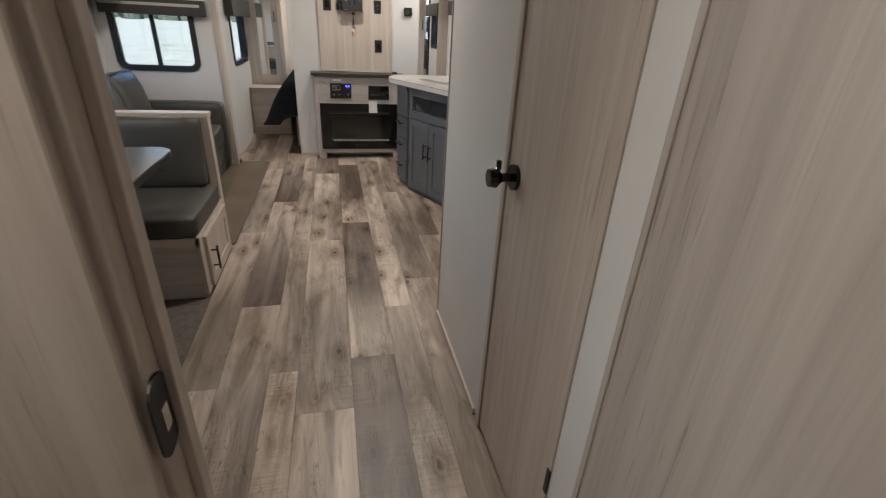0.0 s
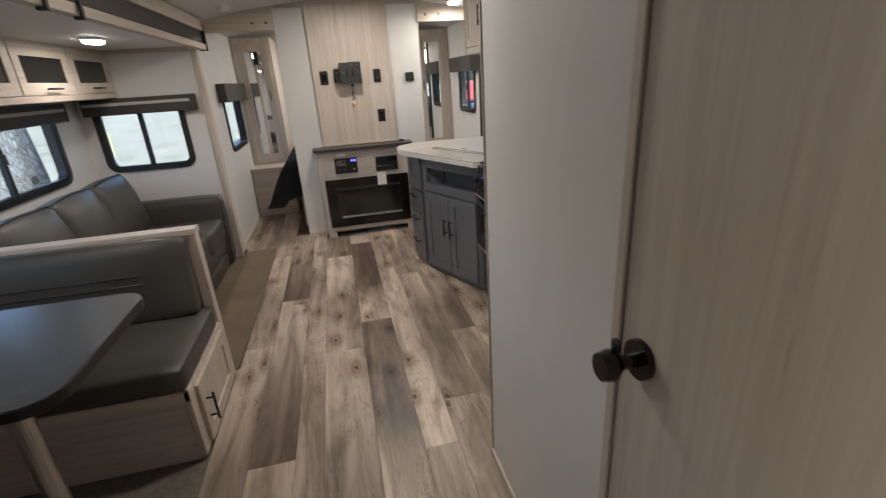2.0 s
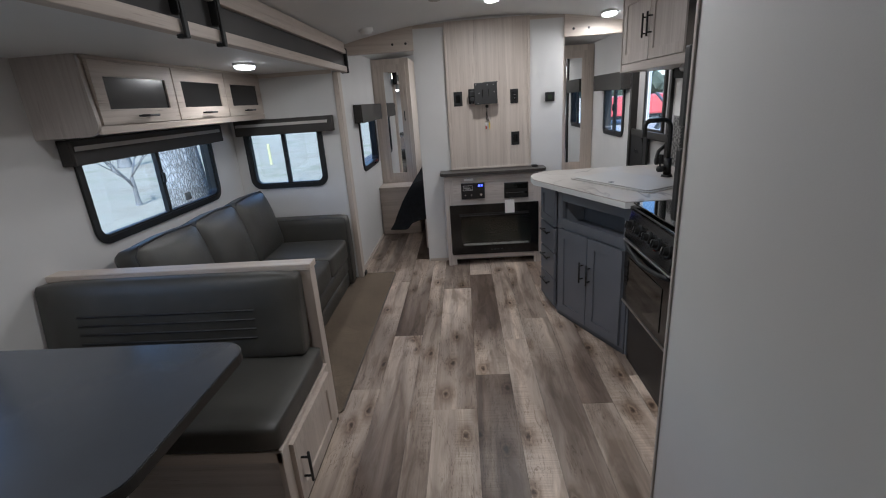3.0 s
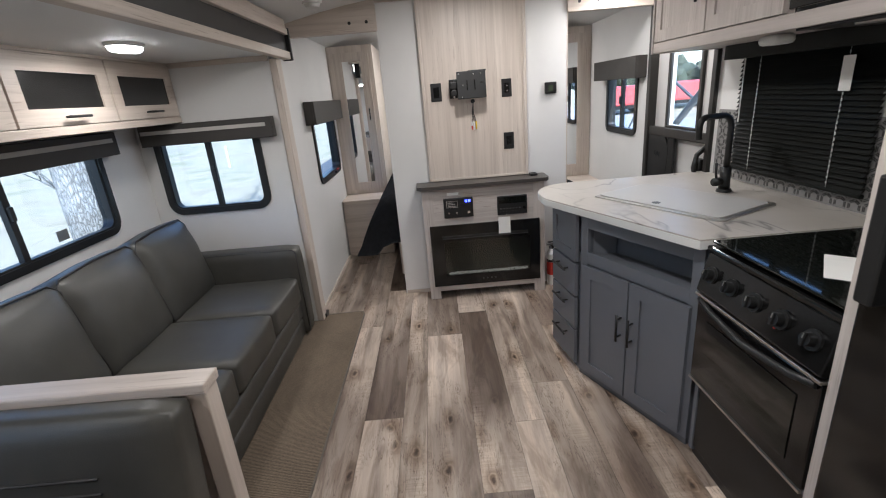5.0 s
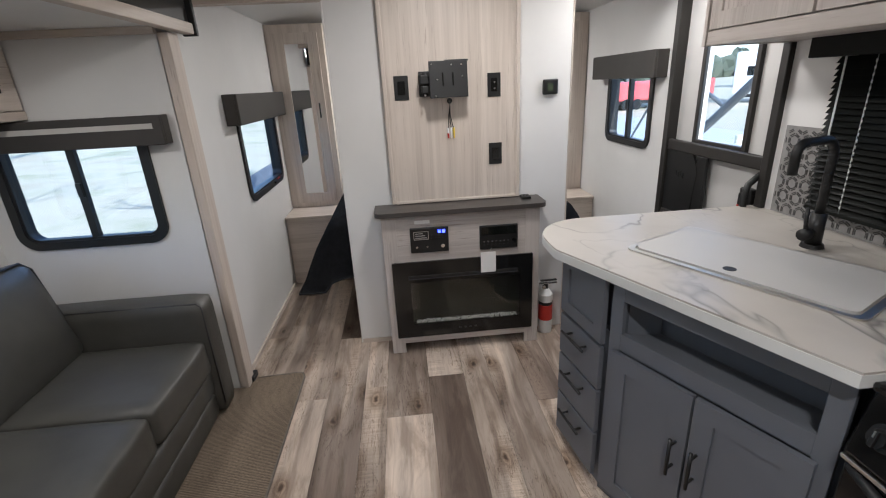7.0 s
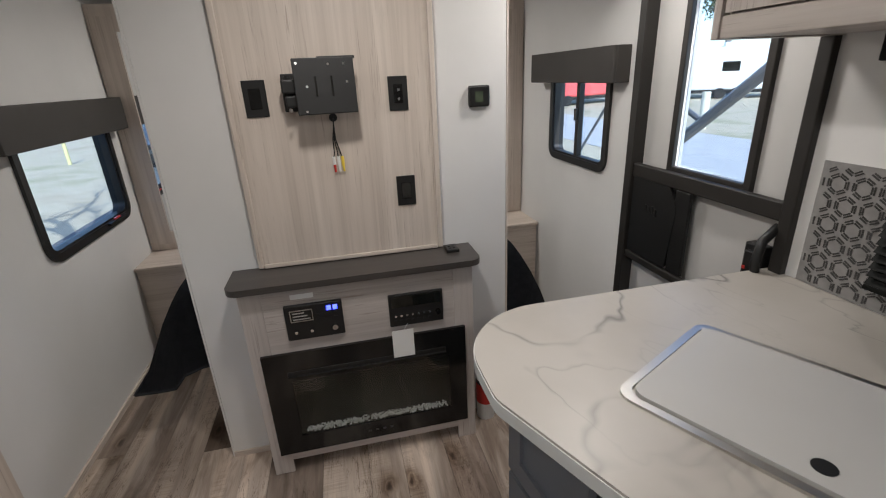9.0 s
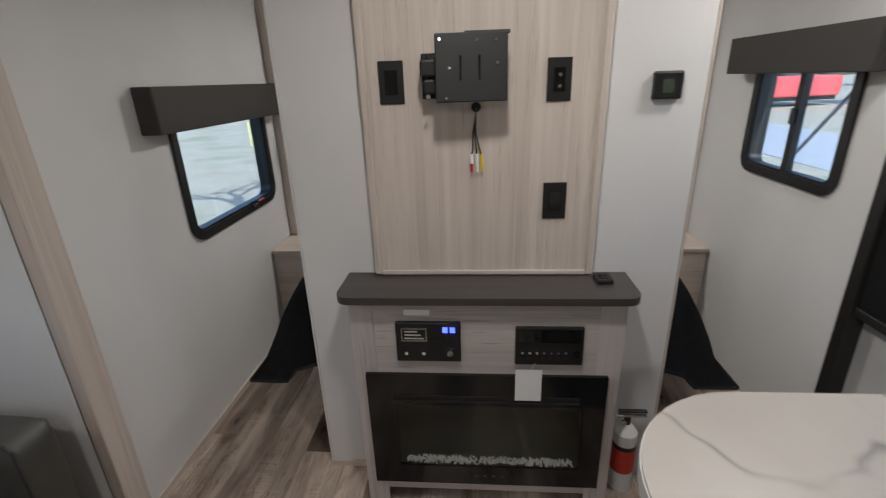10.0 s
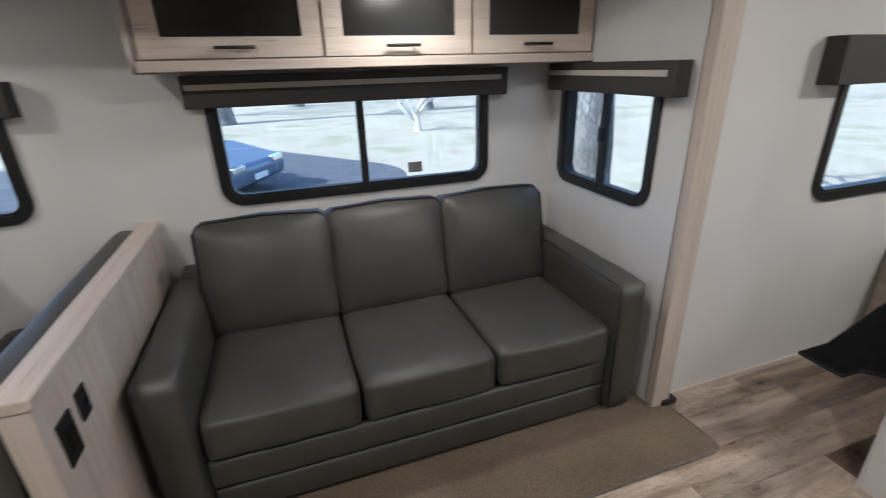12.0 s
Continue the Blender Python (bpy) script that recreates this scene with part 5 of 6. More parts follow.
bl = thing("mini_blind", (1.93, 3.66, 0.95), "closed black slatted blind over the kitchen window", "blind")
part("head_valance", B(1.875, 1.955, 3.20, 4.12, 1.49, 1.575, 0.004), M_SLAT, bl, "black blind valance")
for k in range(25):
    z = 0.992 + k * 0.0203
    m = Matrix.Translation((1.925, 3.67, z)) @ Euler((0, radians(-52), 0)).to_matrix().to_4x4()
    part("slat", box(bmesh.new(), -0.0125, 0.0125, -0.375, 0.375, -0.0006, 0.0006, m=m), M_SLAT, bl)
part("bottom_rail", B(1.915, 1.935, 3.295, 4.045, 0.968, 0.982, 0.003), M_SLAT, bl)
for y in (3.44, 3.90):
    part("cord", tube(bmesh.new(), [(1.911, y, 0.985), (1.911, y + 0.004, 1.2), (1.911, y, 1.49)], 0.0008, 6), M_WHITE, bl, "pale lift cord")
    # white dashes modelled for the glints that break up the cord
    for k in range(24):
        part("cord_glint", B(1.9085, 1.9115, y - 0.0018, y + 0.0018, 1.0 + k * 0.0203, 1.010 + k * 0.0203), M_WHITE, bl)
part("wand", cyl(bmesh.new(), (1.905, 4.0, 1.20), (1.905, 4.0, 1.49), 0.003, seg=8), M_WHITE, bl)
solo("blind_tag", B(1.902, 1.9035, 3.405, 3.455, 1.34, 1.46), M_PAPER, "white paper tag hanging on the blind", "tag")

uc = thing("kitchen_cupboard", (1.78, 3.8, 1.555), "pale oak overhead kitchen cupboard with rounded end", "cabinet")
bm = prism(bmesh.new(), rounded([(1.955, 1.555, 0), (1.955, 2.02, 0), (1.605, 2.05, 0), (1.605, 1.555, 0)], 4), 3.33, 4.26, Matrix(((1, 0, 0, 0), (0, 0, 1, 0), (0, 1, 0, 0), (0, 0, 0, 1))))
part("body", bm, M_GREYY, uc)
bm = prism(bmesh.new(), rounded([(1.955, 4.262, 0), (1.955, 4.305, 0), (1.582, 4.305, 0.036), (1.582, 4.262, 0)], 8), 1.552, 2.04)
part("end_panel", bm, M_GREYZ, uc)
part("bottom_rail", B(1.586, 1.605, 2.645, 4.261, 1.552, 1.600, 0.003), M_GREYY, uc)
for a, b in ((3.36, 3.805), (3.815, 4.255)):
    lf = panel_door("door", uc, (1.604, b, 1.605), (0, -1, 0), (0, 0, 1), b - a, 0.40, M_GREYZ, (-1, 0, 0), rail=0.055)
    y = b - 0.03 if a < 3.5 else a + 0.03
    handle(lf, (1.587, y, 1.79), (0, 0, 1), (-1, 0, 0), 0.13)
puck = thing("under_cabinet_light", (1.75, 3.55, 1.52), "white oval light under the cupboard, switched off", "light")
part("housing", soft_box(bmesh.new(), 1.68, 1.76, 3.50, 3.61, 1.518, 1.554, 0.018), M_WHITE, puck)
mw = thing("microwave", (1.78, 2.98, 1.56), "black built-in microwave over the stove", "microwave")
part("body", B(1.606, 1.955, 2.645, 3.325, 1.57, 2.02, 0.003), M_BLACK, mw)
part("door", B(1.575, 1.60, 2.80, 3.32, 1.61, 1.99, 0.004), M_BLACKG, mw)
part("keypad", B(1.58, 1.60, 2.65, 2.795, 1.61, 1.99, 0.003), M_BLACK, mw)
part("hood", B(1.61, 1.955, 2.645, 3.325, 1.545, 1.569, 0.004), M_BLACKM, mw, "black range hood underside")
part("filter", B(1.66, 1.86, 2.80, 3.16, 1.540, 1.546), M_STEEL, mw, "bright hood filter strip")


# ---- front bedroom ----
bed = thing("bed", (0.73, 6.1, 0.0), "low bed with a charcoal bedspread hanging over its edges", "bed")
part("platform", B(0.05, 1.41, 5.42, 6.98, 0.0, 0.38), M_WOODX, bed)
part("mattress", soft_box(bmesh.new(), 0.0, 1.46, 5.28, 6.97, 0.38, 0.66, 0.05), M_WHITE, bed)
bm = bmesh.new()
NX, NY = 26, 30
top_x, top_y = (-0.05, 1.51), (5.20, 6.97)
prof_ = [(-0.25, 0.30), (-0.21, 0.40), (-0.15, 0.52), (-0.09, 0.62), (-0.045, 0.685), (0.03, 0.71)]
left_, right_ = prof_, [(1.46 - x, z) for x, z in reversed(prof_)]
across = left_ + [(0.03 + 1.40 * k / 10, 0.715 + 0.012 * math.sin(math.pi * k / 10)) for k in range(1, 10)] + right_
grid_ = []
for j in range(NY + 1):
    y = 5.14 + (6.97 - 5.14) * j / NY
    row = []
    for i, (x, z) in enumerate(across):
        drop = max(0.0, 1 - j / 3.0)
        nz = noise.noise(Vector((x * 4, y * 4, 0))) * 0.012
        row.append(bm.verts.new((x + nz, y, max(0.30, z - 0.33 * drop ** 1.5) + nz)))
    grid_.append(row)
for a, b in zip(grid_, grid_[1:]):
    for i in range(len(across) - 1):
        bm.faces.new((a[i], a[i + 1], b[i + 1], b[i])).smooth = True
hems = [[grid_[j][i].co.copy() for j in range(NY + 1)] for i in (0, len(across) - 1)]
hems.append([v.co.copy() for v in grid_[0]])
bs = thing("bedspread", (0.73, 6.0, 0.30), "charcoal bedspread draped over the bed", "bedspread")
bmesh.ops.solidify(bm, geom=bm.faces[:], thickness=0.015)
bmesh.ops.recalc_face_normals(bm, faces=bm.faces)
part("cover", bm, M_BED, bs)
for line in hems:
    part("hem", tube(bmesh.new(), line, 0.007, 6), M_BED, bs, "stitched charcoal hem")

for s in (0, 1):
    def X(a, b):
        return (a, b) if s == 0 else tuple(sorted((1.457 - a, 1.457 - b)))
    ns = thing("nightstand", ((X(-0.5, -0.02)[0] + X(-0.5, -0.02)[1]) / 2, 6.4, 0.0), "pale oak nightstand built into the corner", "nightstand", "bedside units")
    part("body", B(*X(-0.497, -0.06), 6.02, 6.99, 0.0, 0.535), M_WOODX, ns)
    part("top", B(*X(-0.498, -0.05), 6.0, 6.99, 0.535, 0.555, 0.003), M_WOODX, ns)
    wd = thing("wardrobe", ((X(-0.5, -0.1)[0] + X(-0.5, -0.1)[1]) / 2, 6.6, 0.555), "pale oak wardrobe with a mirrored door", "wardrobe", "bedside units")
    part("body", B(*X(-0.497, -0.08), 6.30, 6.99, 0.557, 1.93), M_WOODZ, wd)
    lf = panel_door("door", wd, (X(-0.44, -0.12)[0], 6.299, 0.60), (1, 0, 0), (0, 0, 1), 0.32, 1.27, M_WOODZ, (0, -1, 0), rail=0.075, centre=M_MIRROR)
    handle(lf, (X(-0.16, -0.16)[0], 6.282, 1.32), (0, 0, 1), (0, -1, 0), 0.11)


# ---- lamps ----
def ceiling_lamp(x, y, z, power, label):
    ob = thing("ceiling_light", (x, y, z - 0.03), label, "light", "ceiling lights")
    def oval(rx, ry, z0, z1, taper):
        """A flat oval disc whose lower rim draws in."""
        bm, n = bmesh.new(), 36
        rows_of = [[bm.verts.new((x + rx * f * math.cos(2 * math.pi * k / n), y + ry * f * math.sin(2 * math.pi * k / n), h)) for k in range(n)]
                   for f, h in ((1.0, z1), (1.0, z0 + (z1 - z0) * 0.5), (1 - taper * 0.4, z0 + (z1 - z0) * 0.15), (1 - taper, z0))]
        for p, q in zip(rows_of, rows_of[1:]):
            for k in range(n):
                bm.faces.new((p[k], p[(k + 1) % n], q[(k + 1) % n], q[k])).smooth = True
        bm.faces.new(rows_of[0])
        bm.faces.new(rows_of[-1][::-1])
        bmesh.ops.recalc_face_normals(bm, faces=bm.faces)
        return bm
    part("housing", oval(0.060, 0.098, z - 0.014, z + 0.004, 0.06), M_WHITE, ob)
    part("diffuser", oval(0.050, 0.086, z - 0.031, z - 0.013, 0.22), M_LAMP, ob, "lit oval diffuser")
    ld = bpy.data.lights.new("lamp", "AREA")
    ld.shape, ld.size, ld.size_y, ld.energy, ld.color = "RECTANGLE", 0.09, 0.16, power, (1.0, 0.90, 0.78)
    lo = new("lamp_light", ld)
    lo.location = (x, y, z - 0.036)
    return ob
ceiling_lamp(0.72, 4.25, arch(0.72), 3.2, "lit oval ceiling light in the living room")
# unseen lamp added to brighten corridor, kitchen and floor
ceiling_lamp(0.66, 2.42, arch(0.66), 4.9, "added ceiling light for the kitchen and corridor, out of view")
ceiling_lamp(1.63, 4.73, arch(1.63), 2.1, "lit oval ceiling light beside the entry door")
ceiling_lamp(-0.80, 3.78, 1.742, 1.4, "lit oval ceiling light in the slide-out")
# second slide-out lamp is invented, to lift the dinette
ceiling_lamp(-0.84, 1.75, 1.742, 1.5, "added fill light above the dinette, out of view")
# presumed lamp hidden by the bulkhead, added to light the bedroom entrances
ceiling_lamp(0.70, 6.2, arch(0.7), 6.5, "added fill light above the bed, hidden by the bulkhead")
# added fill: no lamp known here, it brightens the open door and doorway
ceiling_lamp(-0.05, 0.12, arch(-0.05), 2.2, "added fill light in the rear room, out of view")

sm = thing("smoke_detector", (-0.20, 4.62, arch(-0.2) - 0.04), "round white smoke detector on the ceiling", "smoke detector")
zc = arch(-0.2)
part("base", cyl(bmesh.new(), (-0.20, 4.62, zc + 0.004), (-0.20, 4.62, zc - 0.022), 0.055, seg=28), M_WHITE, sm)
part("cap", cyl(bmesh.new(), (-0.20, 4.62, zc - 0.022), (-0.20, 4.62, zc - 0.040), 0.046, 0.036, 28), M_WHITE, sm)
vt = thing("ceiling_vent", (0.35, 4.10, arch(0.35) - 0.02), "small round white ceiling vent", "vent")
zc = arch(0.35)
part("rim", cyl(bmesh.new(), (0.35, 4.10, zc + 0.003), (0.35, 4.10, zc - 0.010), 0.065, 0.055, 28), M_WHITE, vt)
part("louvre", cyl(bmesh.new(), (0.35, 4.10, zc - 0.010), (0.35, 4.10, zc - 0.016), 0.04, 0.036, 28), M_VALT, vt)


# ---- outside ----
def ground_mat():
    m, nt, b = nodes_of("dry_grass_ground")
    v = coords(nt)
    f = noise_tex(nt, v, 0.35, 6, 0.65)
    f2 = noise_tex(nt, v, 14.0, 4)
    c = ramp(nt, f, [(0.35, (0.44, 0.36, 0.24)), (0.5, (0.54, 0.46, 0.32)), (0.65, (0.36, 0.33, 0.19))])
    c2 = ramp(nt, f2, [(0.3, (0.75, 0.75, 0.75)), (0.7, (1, 1, 1))])
    nt.links.new(mix(nt, c, c2, 1.0, "MULTIPLY"), b.inputs["Base Color"])
    b.inputs["Roughness"].default_value = 0.95
    return m
M_GROUND = ground_mat()
M_ASPH = plain("asphalt", (0.10, 0.10, 0.105), 0.9, vary=0.2, scale=3, grain=0.4, grain_scale=60)
M_CONC = plain("pale_concrete", (0.45, 0.43, 0.40), 0.85, vary=0.1, scale=2)
bm = bmesh.new()
bmesh.ops.create_circle(bm, cap_ends=True, segments=48, radius=900)
bmesh.ops.translate(bm, vec=(0, 0, GROUND), verts=bm.verts)
solo("ground", bm, M_GROUND, "dry tan grass ground of the campground", "ground", "structure")
solo("road", prism(bmesh.new(), rounded([(-13.5, -30, 2), (-5.2, -30, 2), (-5.2, 4.6, 2.2), (-9.5, 6.0, 2.0), (-13.5, 3.0, 1)], 6), GROUND + 0.004, GROUND + 0.012), M_ASPH, "grey asphalt driveway", "road", "structure")
# dark strip laid on the grass in place of the trailer's bluish shadow
solo("ground_strip", B(-3.9, -1.9, 5.2, 60, GROUND + 0.004, GROUND + 0.010), M_ASPH, "dark strip standing in for trailer shade on the grass", "road", "structure")
solo("ground_strip", B(8.5, 13.0, -40, 60, GROUND + 0.004, GROUND + 0.010), M_CONC, "pale gravel lane", "road", "structure")
# the trailer's own shell, closing the place from outside
sh = bmesh.new()
box(sh, XL - 0.075, XR + 0.075, YB - 0.075, YF + 0.075, 2.16, 2.22)
solo("trailer_roof", sh, M_WHITE, "white trailer roof", "roof", "structure")
solo("trailer_floor", B(XL - 0.06, XR + 0.06, YB - 0.06, YF + 0.06, -0.30, -0.125), M_BLACK, "black trailer underframe", "underframe", "structure")
solo("trailer_skirt", B(XL, XR, YB, YF, GROUND, -0.301), M_BLACK, "dark shaded chassis under the trailer", "chassis", "structure")

def bark_mat():
    """Plated grey bark with dark upright fissures."""
    m, nt, b = nodes_of("pale_bark")
    vo = nt.nodes.new("ShaderNodeTexVoronoi")
    vo.feature = "DISTANCE_TO_EDGE"
    vo.inputs["Scale"].default_value = 1.0
    wob = nt.nodes.new("ShaderNodeVectorMath")
    wob.operation = "MULTIPLY_ADD"
    nz = nt.nodes.new("ShaderNodeTexNoise")
    nz.inputs["Scale"].default_value, nz.inputs["Detail"].default_value = 7.0, 4
    nt.links.new(coords(nt), nz.inputs["Vector"])
    nt.links.new(nz.outputs["Color"], wob.inputs[0])
    wob.inputs[1].default_value = (1.2, 1.2, 1.2)
    nt.links.new(coords(nt, (46, 46, 13)), wob.inputs[2])
    nt.links.new(wob.outputs[0], vo.inputs["Vector"])
    plates = ramp(nt, vo.outputs["Distance"], [(0.01, (0.15, 0.14, 0.125)), (0.14, (0.30, 0.285, 0.265)), (0.40, (0.42, 0.405, 0.38))])
    soil = ramp(nt, noise_tex(nt, coords(nt), 3.0, 5), [(0.35, (0.6, 0.58, 0.55)), (0.65, (1.1, 1.1, 1.1))])
    nt.links.new(mix(nt, plates, soil, 1.0, "MULTIPLY"), b.inputs["Base Color"])
    b.inputs["Roughness"].default_value = 0.95
    bump(nt, b, vo.outputs["Distance"], 0.8, 0.02)
    return m


M_BARK = bark_mat()
M_PALEBARK = plain("white_bark", (0.62, 0.58, 0.52), 0.9, vary=0.15, scale=6)


def tree(x, y, r, h, seed, mat_, label, leafy=0, fork=0.5):
    rng = random.Random(seed)
    ob = thing("tree", (x, y, GROUND), label, "tree")
    bm = bmesh.new()
    pts, rad = [], []
    for k in range(9):
        f = k / 8
        pts.append(Vector((x + 0.10 * r * math.sin(4 * f + seed) * 3 * f, y + 0.1 * r * math.cos(3 * f) * 3 * f, GROUND + h * fork * f)))
        rad.append(r * (1.25 if k == 0 else 1.0) * (1 - 0.45 * f))
    rings, seg = [], 22
    for p, q in zip(pts, rad):
        rg = []
        for s in range(seg):
            a = 2 * math.pi * s / seg
            n = noise.noise(Vector((math.cos(a) * 3 + seed, math.sin(a) * 3, p.z * 1.2))) * 0.16
            rg.append(bm.verts.new(p + Vector((math.cos(a), math.sin(a), 0)) * q * (1 + n)))
        rings.append(rg)
    for a, b in zip(rings, rings[1:]):
        for s in range(seg):
            bm.faces.new((a[s], a[(s + 1) % seg], b[(s + 1) % seg], b[s])).smooth = True
    part("trunk", bm, mat_, ob)
    limbs = bmesh.new()
    tips = []

    def grow(p, d, ln, rr, depth):
        q = p + d * ln
        mid = (p + q) / 2 + Vector((rng.uniform(-1, 1), rng.uniform(-1, 1), rng.uniform(-0.5, 1))) * ln * 0.08
        tube(limbs, [p, mid, q], rr, 6)
        tips.append(q)
        if depth:
            for _ in range(3):
                nd = (d + Vector((rng.uniform(-1, 1), rng.uniform(-1, 1), rng.uniform(-0.3, 0.7))) * 0.75).normalized()
                grow(q if rng.random() < 0.6 else mid, nd, ln * rng.uniform(0.6, 0.8), rr * 0.55, depth - 1)
    for k in range(4):
        a = 2 * math.pi * k / 4 + rng.uniform(-0.4, 0.4)
        grow(pts[-1] - Vector((0, 0, 0.1 * k)), Vector((math.cos(a) * 0.7, math.sin(a) * 0.7, 0.8)).normalized(), h * 0.2, r * 0.35, 3)
    part("limbs", limbs, mat_, ob)
    if leafy:
        lv = bmesh.new()
        for _ in range(leafy):
            c = rng.choice(tips) + Vector([rng.gauss(0, 0.55) for _ in range(3)])
            m = Matrix.Translation(c) @ Euler([rng.uniform(0, 6) for _ in range(3)]).to_matrix().to_4x4() @ Matrix.Scale(rng.uniform(0.10, 0.22), 4)
            lv.faces.new([lv.verts.new(m @ Vector(q)) for q in ((-1, 0, 0), (0, -0.45, 0.1), (1, 0, 0), (0, 0.45, 0.1))])
        cr_ = part("crown", lv, plain("olive_leaves", (0.07, 0.09, 0.035), 0.8, vary=0.4, scale=2), ob)
        cr_["kind"] = "stuff"
    return ob


tree(-2.60, 5.72, 0.27, 8.0, 1, M_BARK, "thick grey-barked tree close outside the window")
tree(-15.5, 8.0, 0.13, 5.0, 2, M_PALEBARK, "small bare tree with white bark", fork=0.12)
tree(-22.0, 1.0, 0.45, 11.0, 3, M_BARK, "bare tree across the road", 0)
tree(-26.0, -5.0, 0.40, 10.0, 7, M_BARK, "bare tree beyond the road")
tree(-31.0, 4.5, 0.42, 11.0, 8, M_BARK, "bare tree beyond the road")
tree(-24.0, 11.0, 0.34, 9.0, 10, M_BARK, "bare tree on the far grass")
tree(-8.6, 13.0, 0.07, 3.6, 11, M_BARK, "slender bare sapling on the dry grass", fork=0.22)
tree(-17.0, 24.0, 0.3, 9.0, 5, M_BARK, "bare tree on the dry grass")
tree(46.0, 52.0, 0.5, 11.0, 4, M_BARK, "large leafy tree behind a parked trailer", 5000)
tree(30.0, 62.0, 0.4, 9.0, 6, M_BARK, "leafy tree in the distance", 3500)

# a low line of woods closes the distance
bm = bmesh.new()
rng = random.Random(9)
for k in range(420):
    a = 2 * math.pi * k / 420 + rng.uniform(-0.01, 0.01)
    R = rng.uniform(150, 190)
    m = Matrix.Translation((R * math.cos(a), R * math.sin(a), GROUND + rng.uniform(1, 3))) @ Matrix.Diagonal((rng.uniform(2, 4), rng.uniform(2, 4), rng.uniform(2.5, 5.5), 1))
    r_ = bmesh.ops.create_icosphere(bm, subdivisions=2, radius=1.0, matrix=m)
    for v in r_["verts"]:
        v.co += noise.noise_vector(v.co * 0.9) * 1.3
solo("far_woods", bm, plain("far_foliage", (0.075, 0.085, 0.055), 0.95, vary=0.4, scale=0.3), "line of woods in the distance", "woods", "stuff")


def car(x, y, yaw, body_mat, label):
    ob = thing("car", (x, y, GROUND + 0.012), label, "car")
    T = Matrix.Translation((x, y, GROUND + 0.012)) @ Matrix.Rotation(radians(yaw), 4, "Z")
    U = Matrix(((1, 0, 0, 0), (0, 0, -1, 0), (0, 1, 0, 0), (0, 0, 0, 1)))
    def profile(pts, w0, w1, m_=body_mat):
        bm = prism(bmesh.new(), pts, w0, w1)
        bmesh.ops.transform(bm, matrix=T @ U, verts=bm.verts)
        return bm
    low = rounded([(-2.1, 0.25, 0.1), (2.1, 0.25, 0.12), (2.15, 0.62, 0.15), (1.05, 0.88, 0.2), (-1.95, 0.92, 0.15), (-2.15, 0.7, 0.1)], 5)
    bm = profile(low, -0.86, 0.86)
    bmesh.ops.bevel(bm, geom=bm.edges[:], offset=0.03, segments=2, affect="EDGES", clamp_overlap=True)
    part("body", bm, body_mat, ob)
    part("cabin", profile(rounded([(-1.9, 0.9, 0.1), (1.0, 0.88, 0.1), (0.35, 1.38, 0.25), (-1.3, 1.42, 0.25)], 5), -0.72, 0.72), M_GLASSB, ob, "dark glass cabin")
    part("roof", profile(rounded([(-1.35, 1.40, 0.0), (0.35, 1.37, 0.0), (0.2, 1.44, 0.02), (-1.2, 1.46, 0.02)], 3), -0.70, 0.70), body_mat, ob)
    for a in (-1.3, 1.35):
        for s in (-0.80, 0.80):
            bm = cyl(bmesh.new(), (a, s - 0.1, 0.32), (a, s + 0.1, 0.32), 0.32, seg=24)
            bmesh.ops.transform(bm, matrix=T, verts=bm.verts)
            w = part("wheel", bm, M_BLACK, ob)
            bm = cyl(bmesh.new(), (a, s - 0.105, 0.32), (a, s + 0.105, 0.32), 0.19, seg=16)
            bmesh.ops.transform(bm, matrix=T, verts=bm.verts)
            part("rim", bm, M_STEEL, w)
    for s in (-0.62, 0.62):
        part("headlight", box(bmesh.new(), 2.05, 2.17, s - 0.17, s + 0.17, 0.55, 0.66, 0.02, m=T), M_CHROME, ob)
    part("number_plate", box(bmesh.new(), 2.13, 2.16, -0.2, 0.2, 0.34, 0.44, m=T), M_PAPER, ob)
    return ob


car(-9.2, 1.0, 60, plain("car_blue", (0.15, 0.19, 0.25), 0.2, 0.2, vary=0.04), "blue sedan parked on the asphalt")


def trailer(x, y, yaw, L, H, body_mat, label, wins=True):
    ob = thing("travel_trailer", (x, y, GROUND), label, "trailer")
    T = Matrix.Translation((x, y, GROUND)) @ Matrix.Rotation(radians(yaw), 4, "Z")
    part("body", box(bmesh.new(), -L / 2, L / 2, -1.2, 1.2, 0.55, H, 0.12, m=T), body_mat, ob)
    part("skirt", box(bmesh.new(), -L / 2 + 0.2, L / 2 - 0.2, -1.1, 1.1, 0.35, 0.55, m=T), M_BLACK, ob)
    for a in (-0.45, 0.45):
        bm = cyl(bmesh.new(), (a, -1.22, 0.34), (a, 1.22, 0.34), 0.34, seg=20)
        bmesh.ops.transform(bm, matrix=T, verts=bm.verts)
        part("axle_wheels", bm, M_BLACK, ob)
    if wins:
        for k in range(3):
            a = -L / 2 + 1.2 + k * (L - 2.4) / 2
            w = part("window", box(bmesh.new(), a - 0.5, a + 0.5, -1.225, 1.225, 1.7, 2.3, 0.03, m=T), M_GLASSB, ob)
        part("air_conditioner", box(bmesh.new(), -0.5, 0.4, -0.35, 0.35, H, H + 0.3, 0.08, m=T), M_WHITE, ob)
    return ob


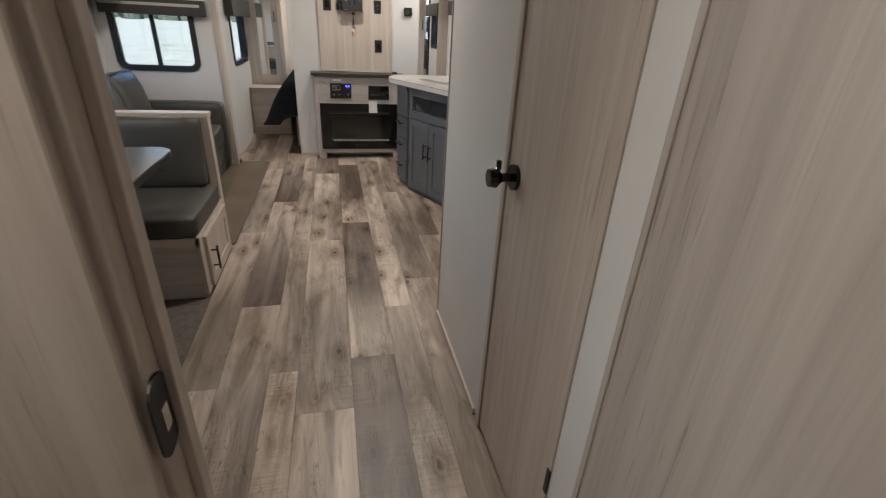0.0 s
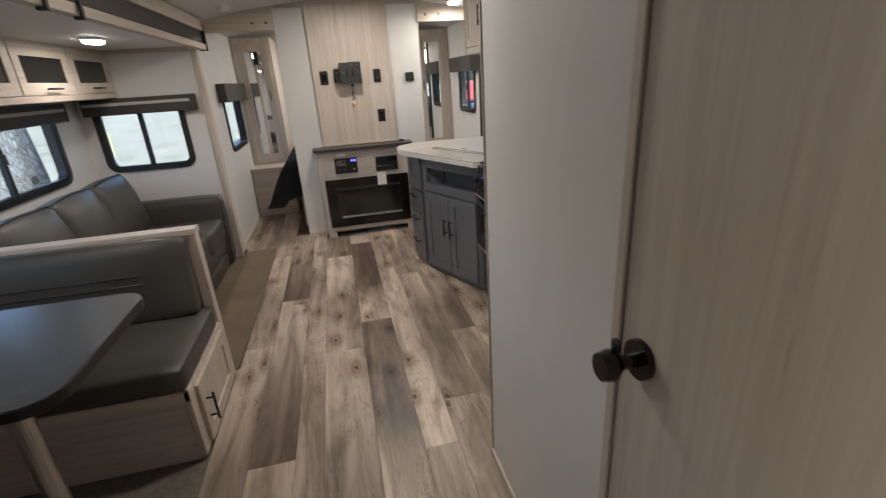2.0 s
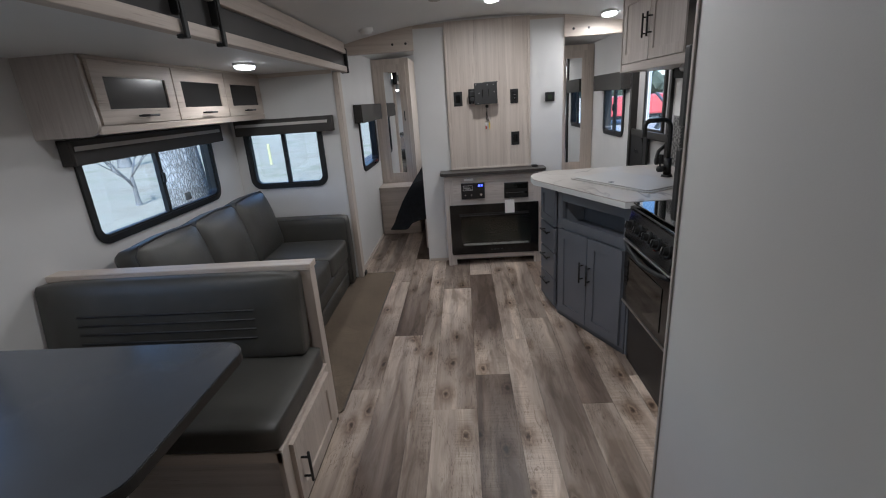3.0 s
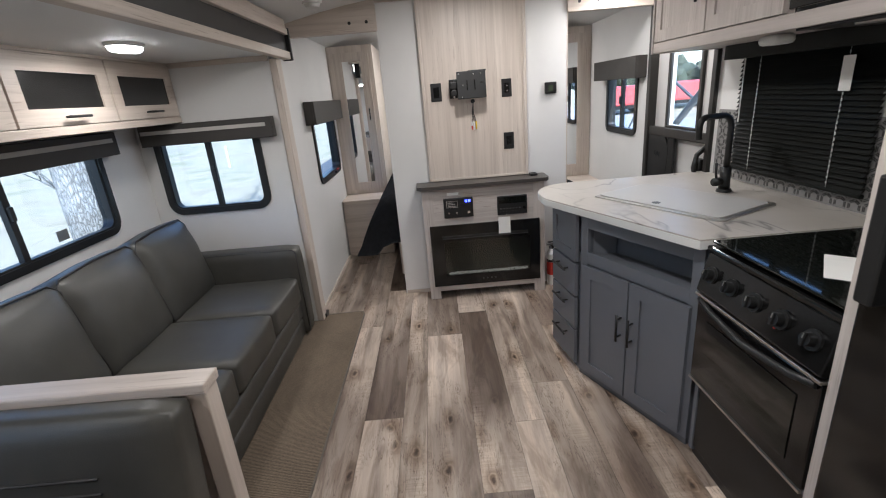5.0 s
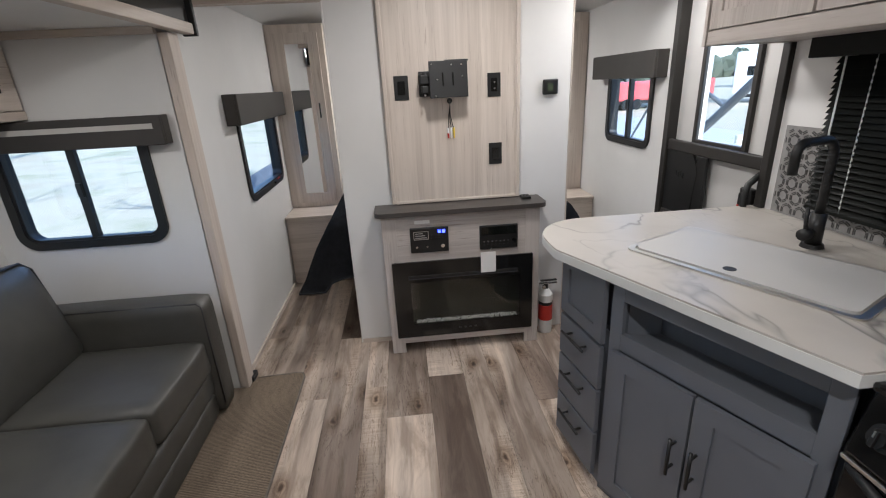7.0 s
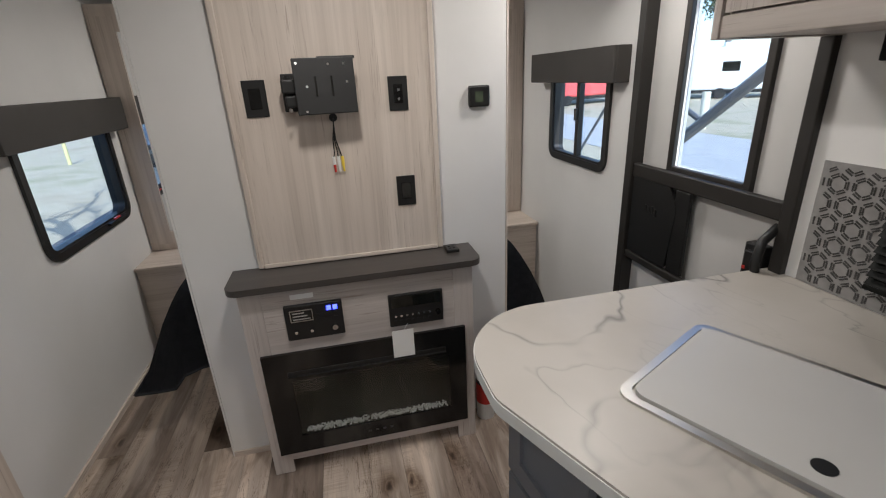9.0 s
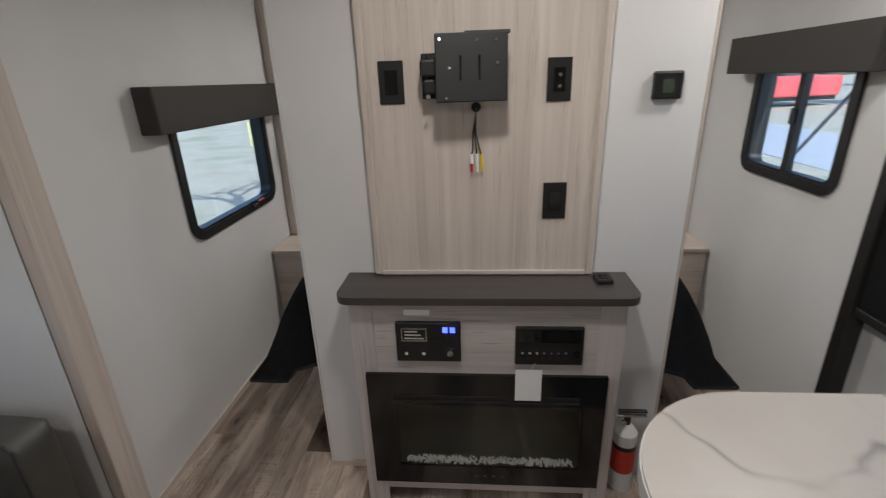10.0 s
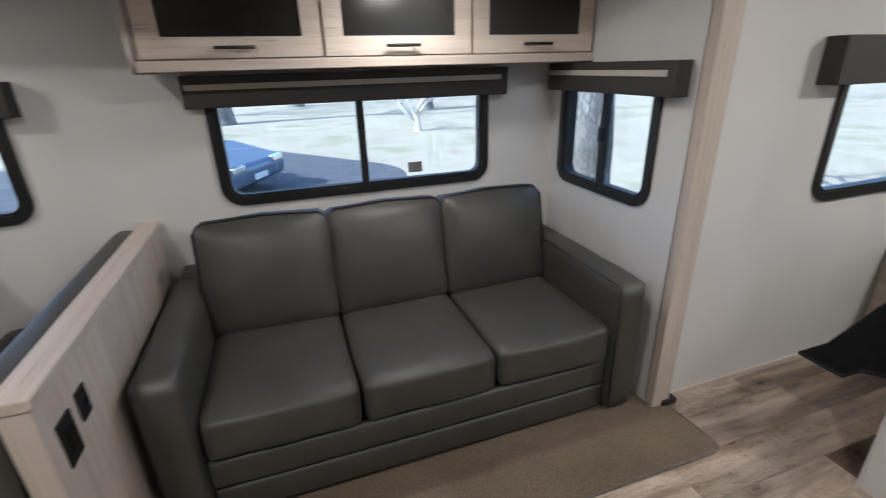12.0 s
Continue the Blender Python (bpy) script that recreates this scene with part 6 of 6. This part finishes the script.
trailer(27.0, 31.0, -38, 9.0, 3.2, M_WHITE, "white travel trailer parked across the lot")
# red lightened towards pink to carry the outdoor glare in its colour
trailer(15.0, 33.0, 15, 14.0, 1.7, plain("glare_lightened_red", (0.60, 0.09, 0.085), 0.5, vary=0.1), "long red trailer parked across the lot", wins=False)
solo("bollard", cyl(bmesh.new(), (8.3, 12.7, GROUND), (8.3, 12.7, GROUND + 0.75), 0.09, seg=16), plain("pale_bollard", (0.7, 0.66, 0.5), 0.7), "pale yellow bollard in the lot", "bollard")
# yellow paled so that the bollard sinks into the bright glare outside
solo("bollard", cyl(bmesh.new(), (-8.1, 21.1, GROUND), (-8.1, 21.1, GROUND + 0.9), 0.055, seg=16), plain("glare_paled_yellow", (0.55, 0.50, 0.24), 0.7), "yellow bollard on the dry grass", "bollard")

solo("bollard", cyl(bmesh.new(), (13.8, 17.9, GROUND), (13.8, 17.9, GROUND + 1.3), 0.14, seg=16), plain("cream_post", (0.66, 0.62, 0.48), 0.7), "pale cream post across the lot", "bollard")

aw = thing("awning_arm", (2.2, 4.9, 0.3), "grey folded awning arm outside the entry door", "awning arm")
M_AWN = plain("awning_grey", (0.20, 0.21, 0.225), 0.4, 0.5)
for p, q, r in (((2.25, 5.60, 0.82), (2.25, 4.45, 1.69), 0.024), ((2.25, 5.30, 1.39), (2.25, 5.00, 1.26), 0.012), ((2.14, 6.1, 0.75), (2.25, 5.25, 1.85), 0.008)):
    part("strut", cyl(bmesh.new(), p, q, r, seg=10), M_AWN, aw)
part("bracket", B(2.03, 2.27, 5.56, 5.64, 0.76, 0.86, 0.01), M_STEEL, aw)


# ---- floor planks ----
edges = [-0.56, -0.37, -0.20, -0.03, 0.155, 0.27, 0.487, 0.675, 0.815, 1.0, 1.15, 1.30, 1.47, 1.62, 1.78, 1.957]
first = [0.6, 1.2, 1.455, 2.03, 1.51, 1.266, 1.555, 1.933, 2.21, 1.28, 0.8, 1.5, 0.4, 1.1, 0.7]
kinds = ["dull", "half", "half", "browned", "pale", "half", "tipped", "pale", "half", "browned", "pale", "dull", "half", "dark", "dull"]
cache = {}
for i in range(len(edges) - 1):
    x0, x1 = edges[i], edges[i + 1]
    for n in range(-3, 5):
        ya, yb = max(first[i] + n * PITCH, YB), min(first[i] + (n + 1) * PITCH, YF)
        if yb - ya < 0.02:
            continue
        w, l = x1 - x0 - 0.0015, yb - ya - 0.0015
        key = (round(w, 4), round(l, 4), kinds[i])
        if key not in cache:
            cache[key] = mesh_from(box(bmesh.new(), -w / 2, w / 2, -l / 2, l / 2, -0.0035, 0.0), "plank")
            cache[key].materials.append(M_PLANK[kinds[i]])
        ob = new("plank", cache[key])
        ob.parent = floor
        ob.location = Vector(((x0 + x1) / 2, (ya + yb) / 2, 0.0)) - BASE[floor.name]
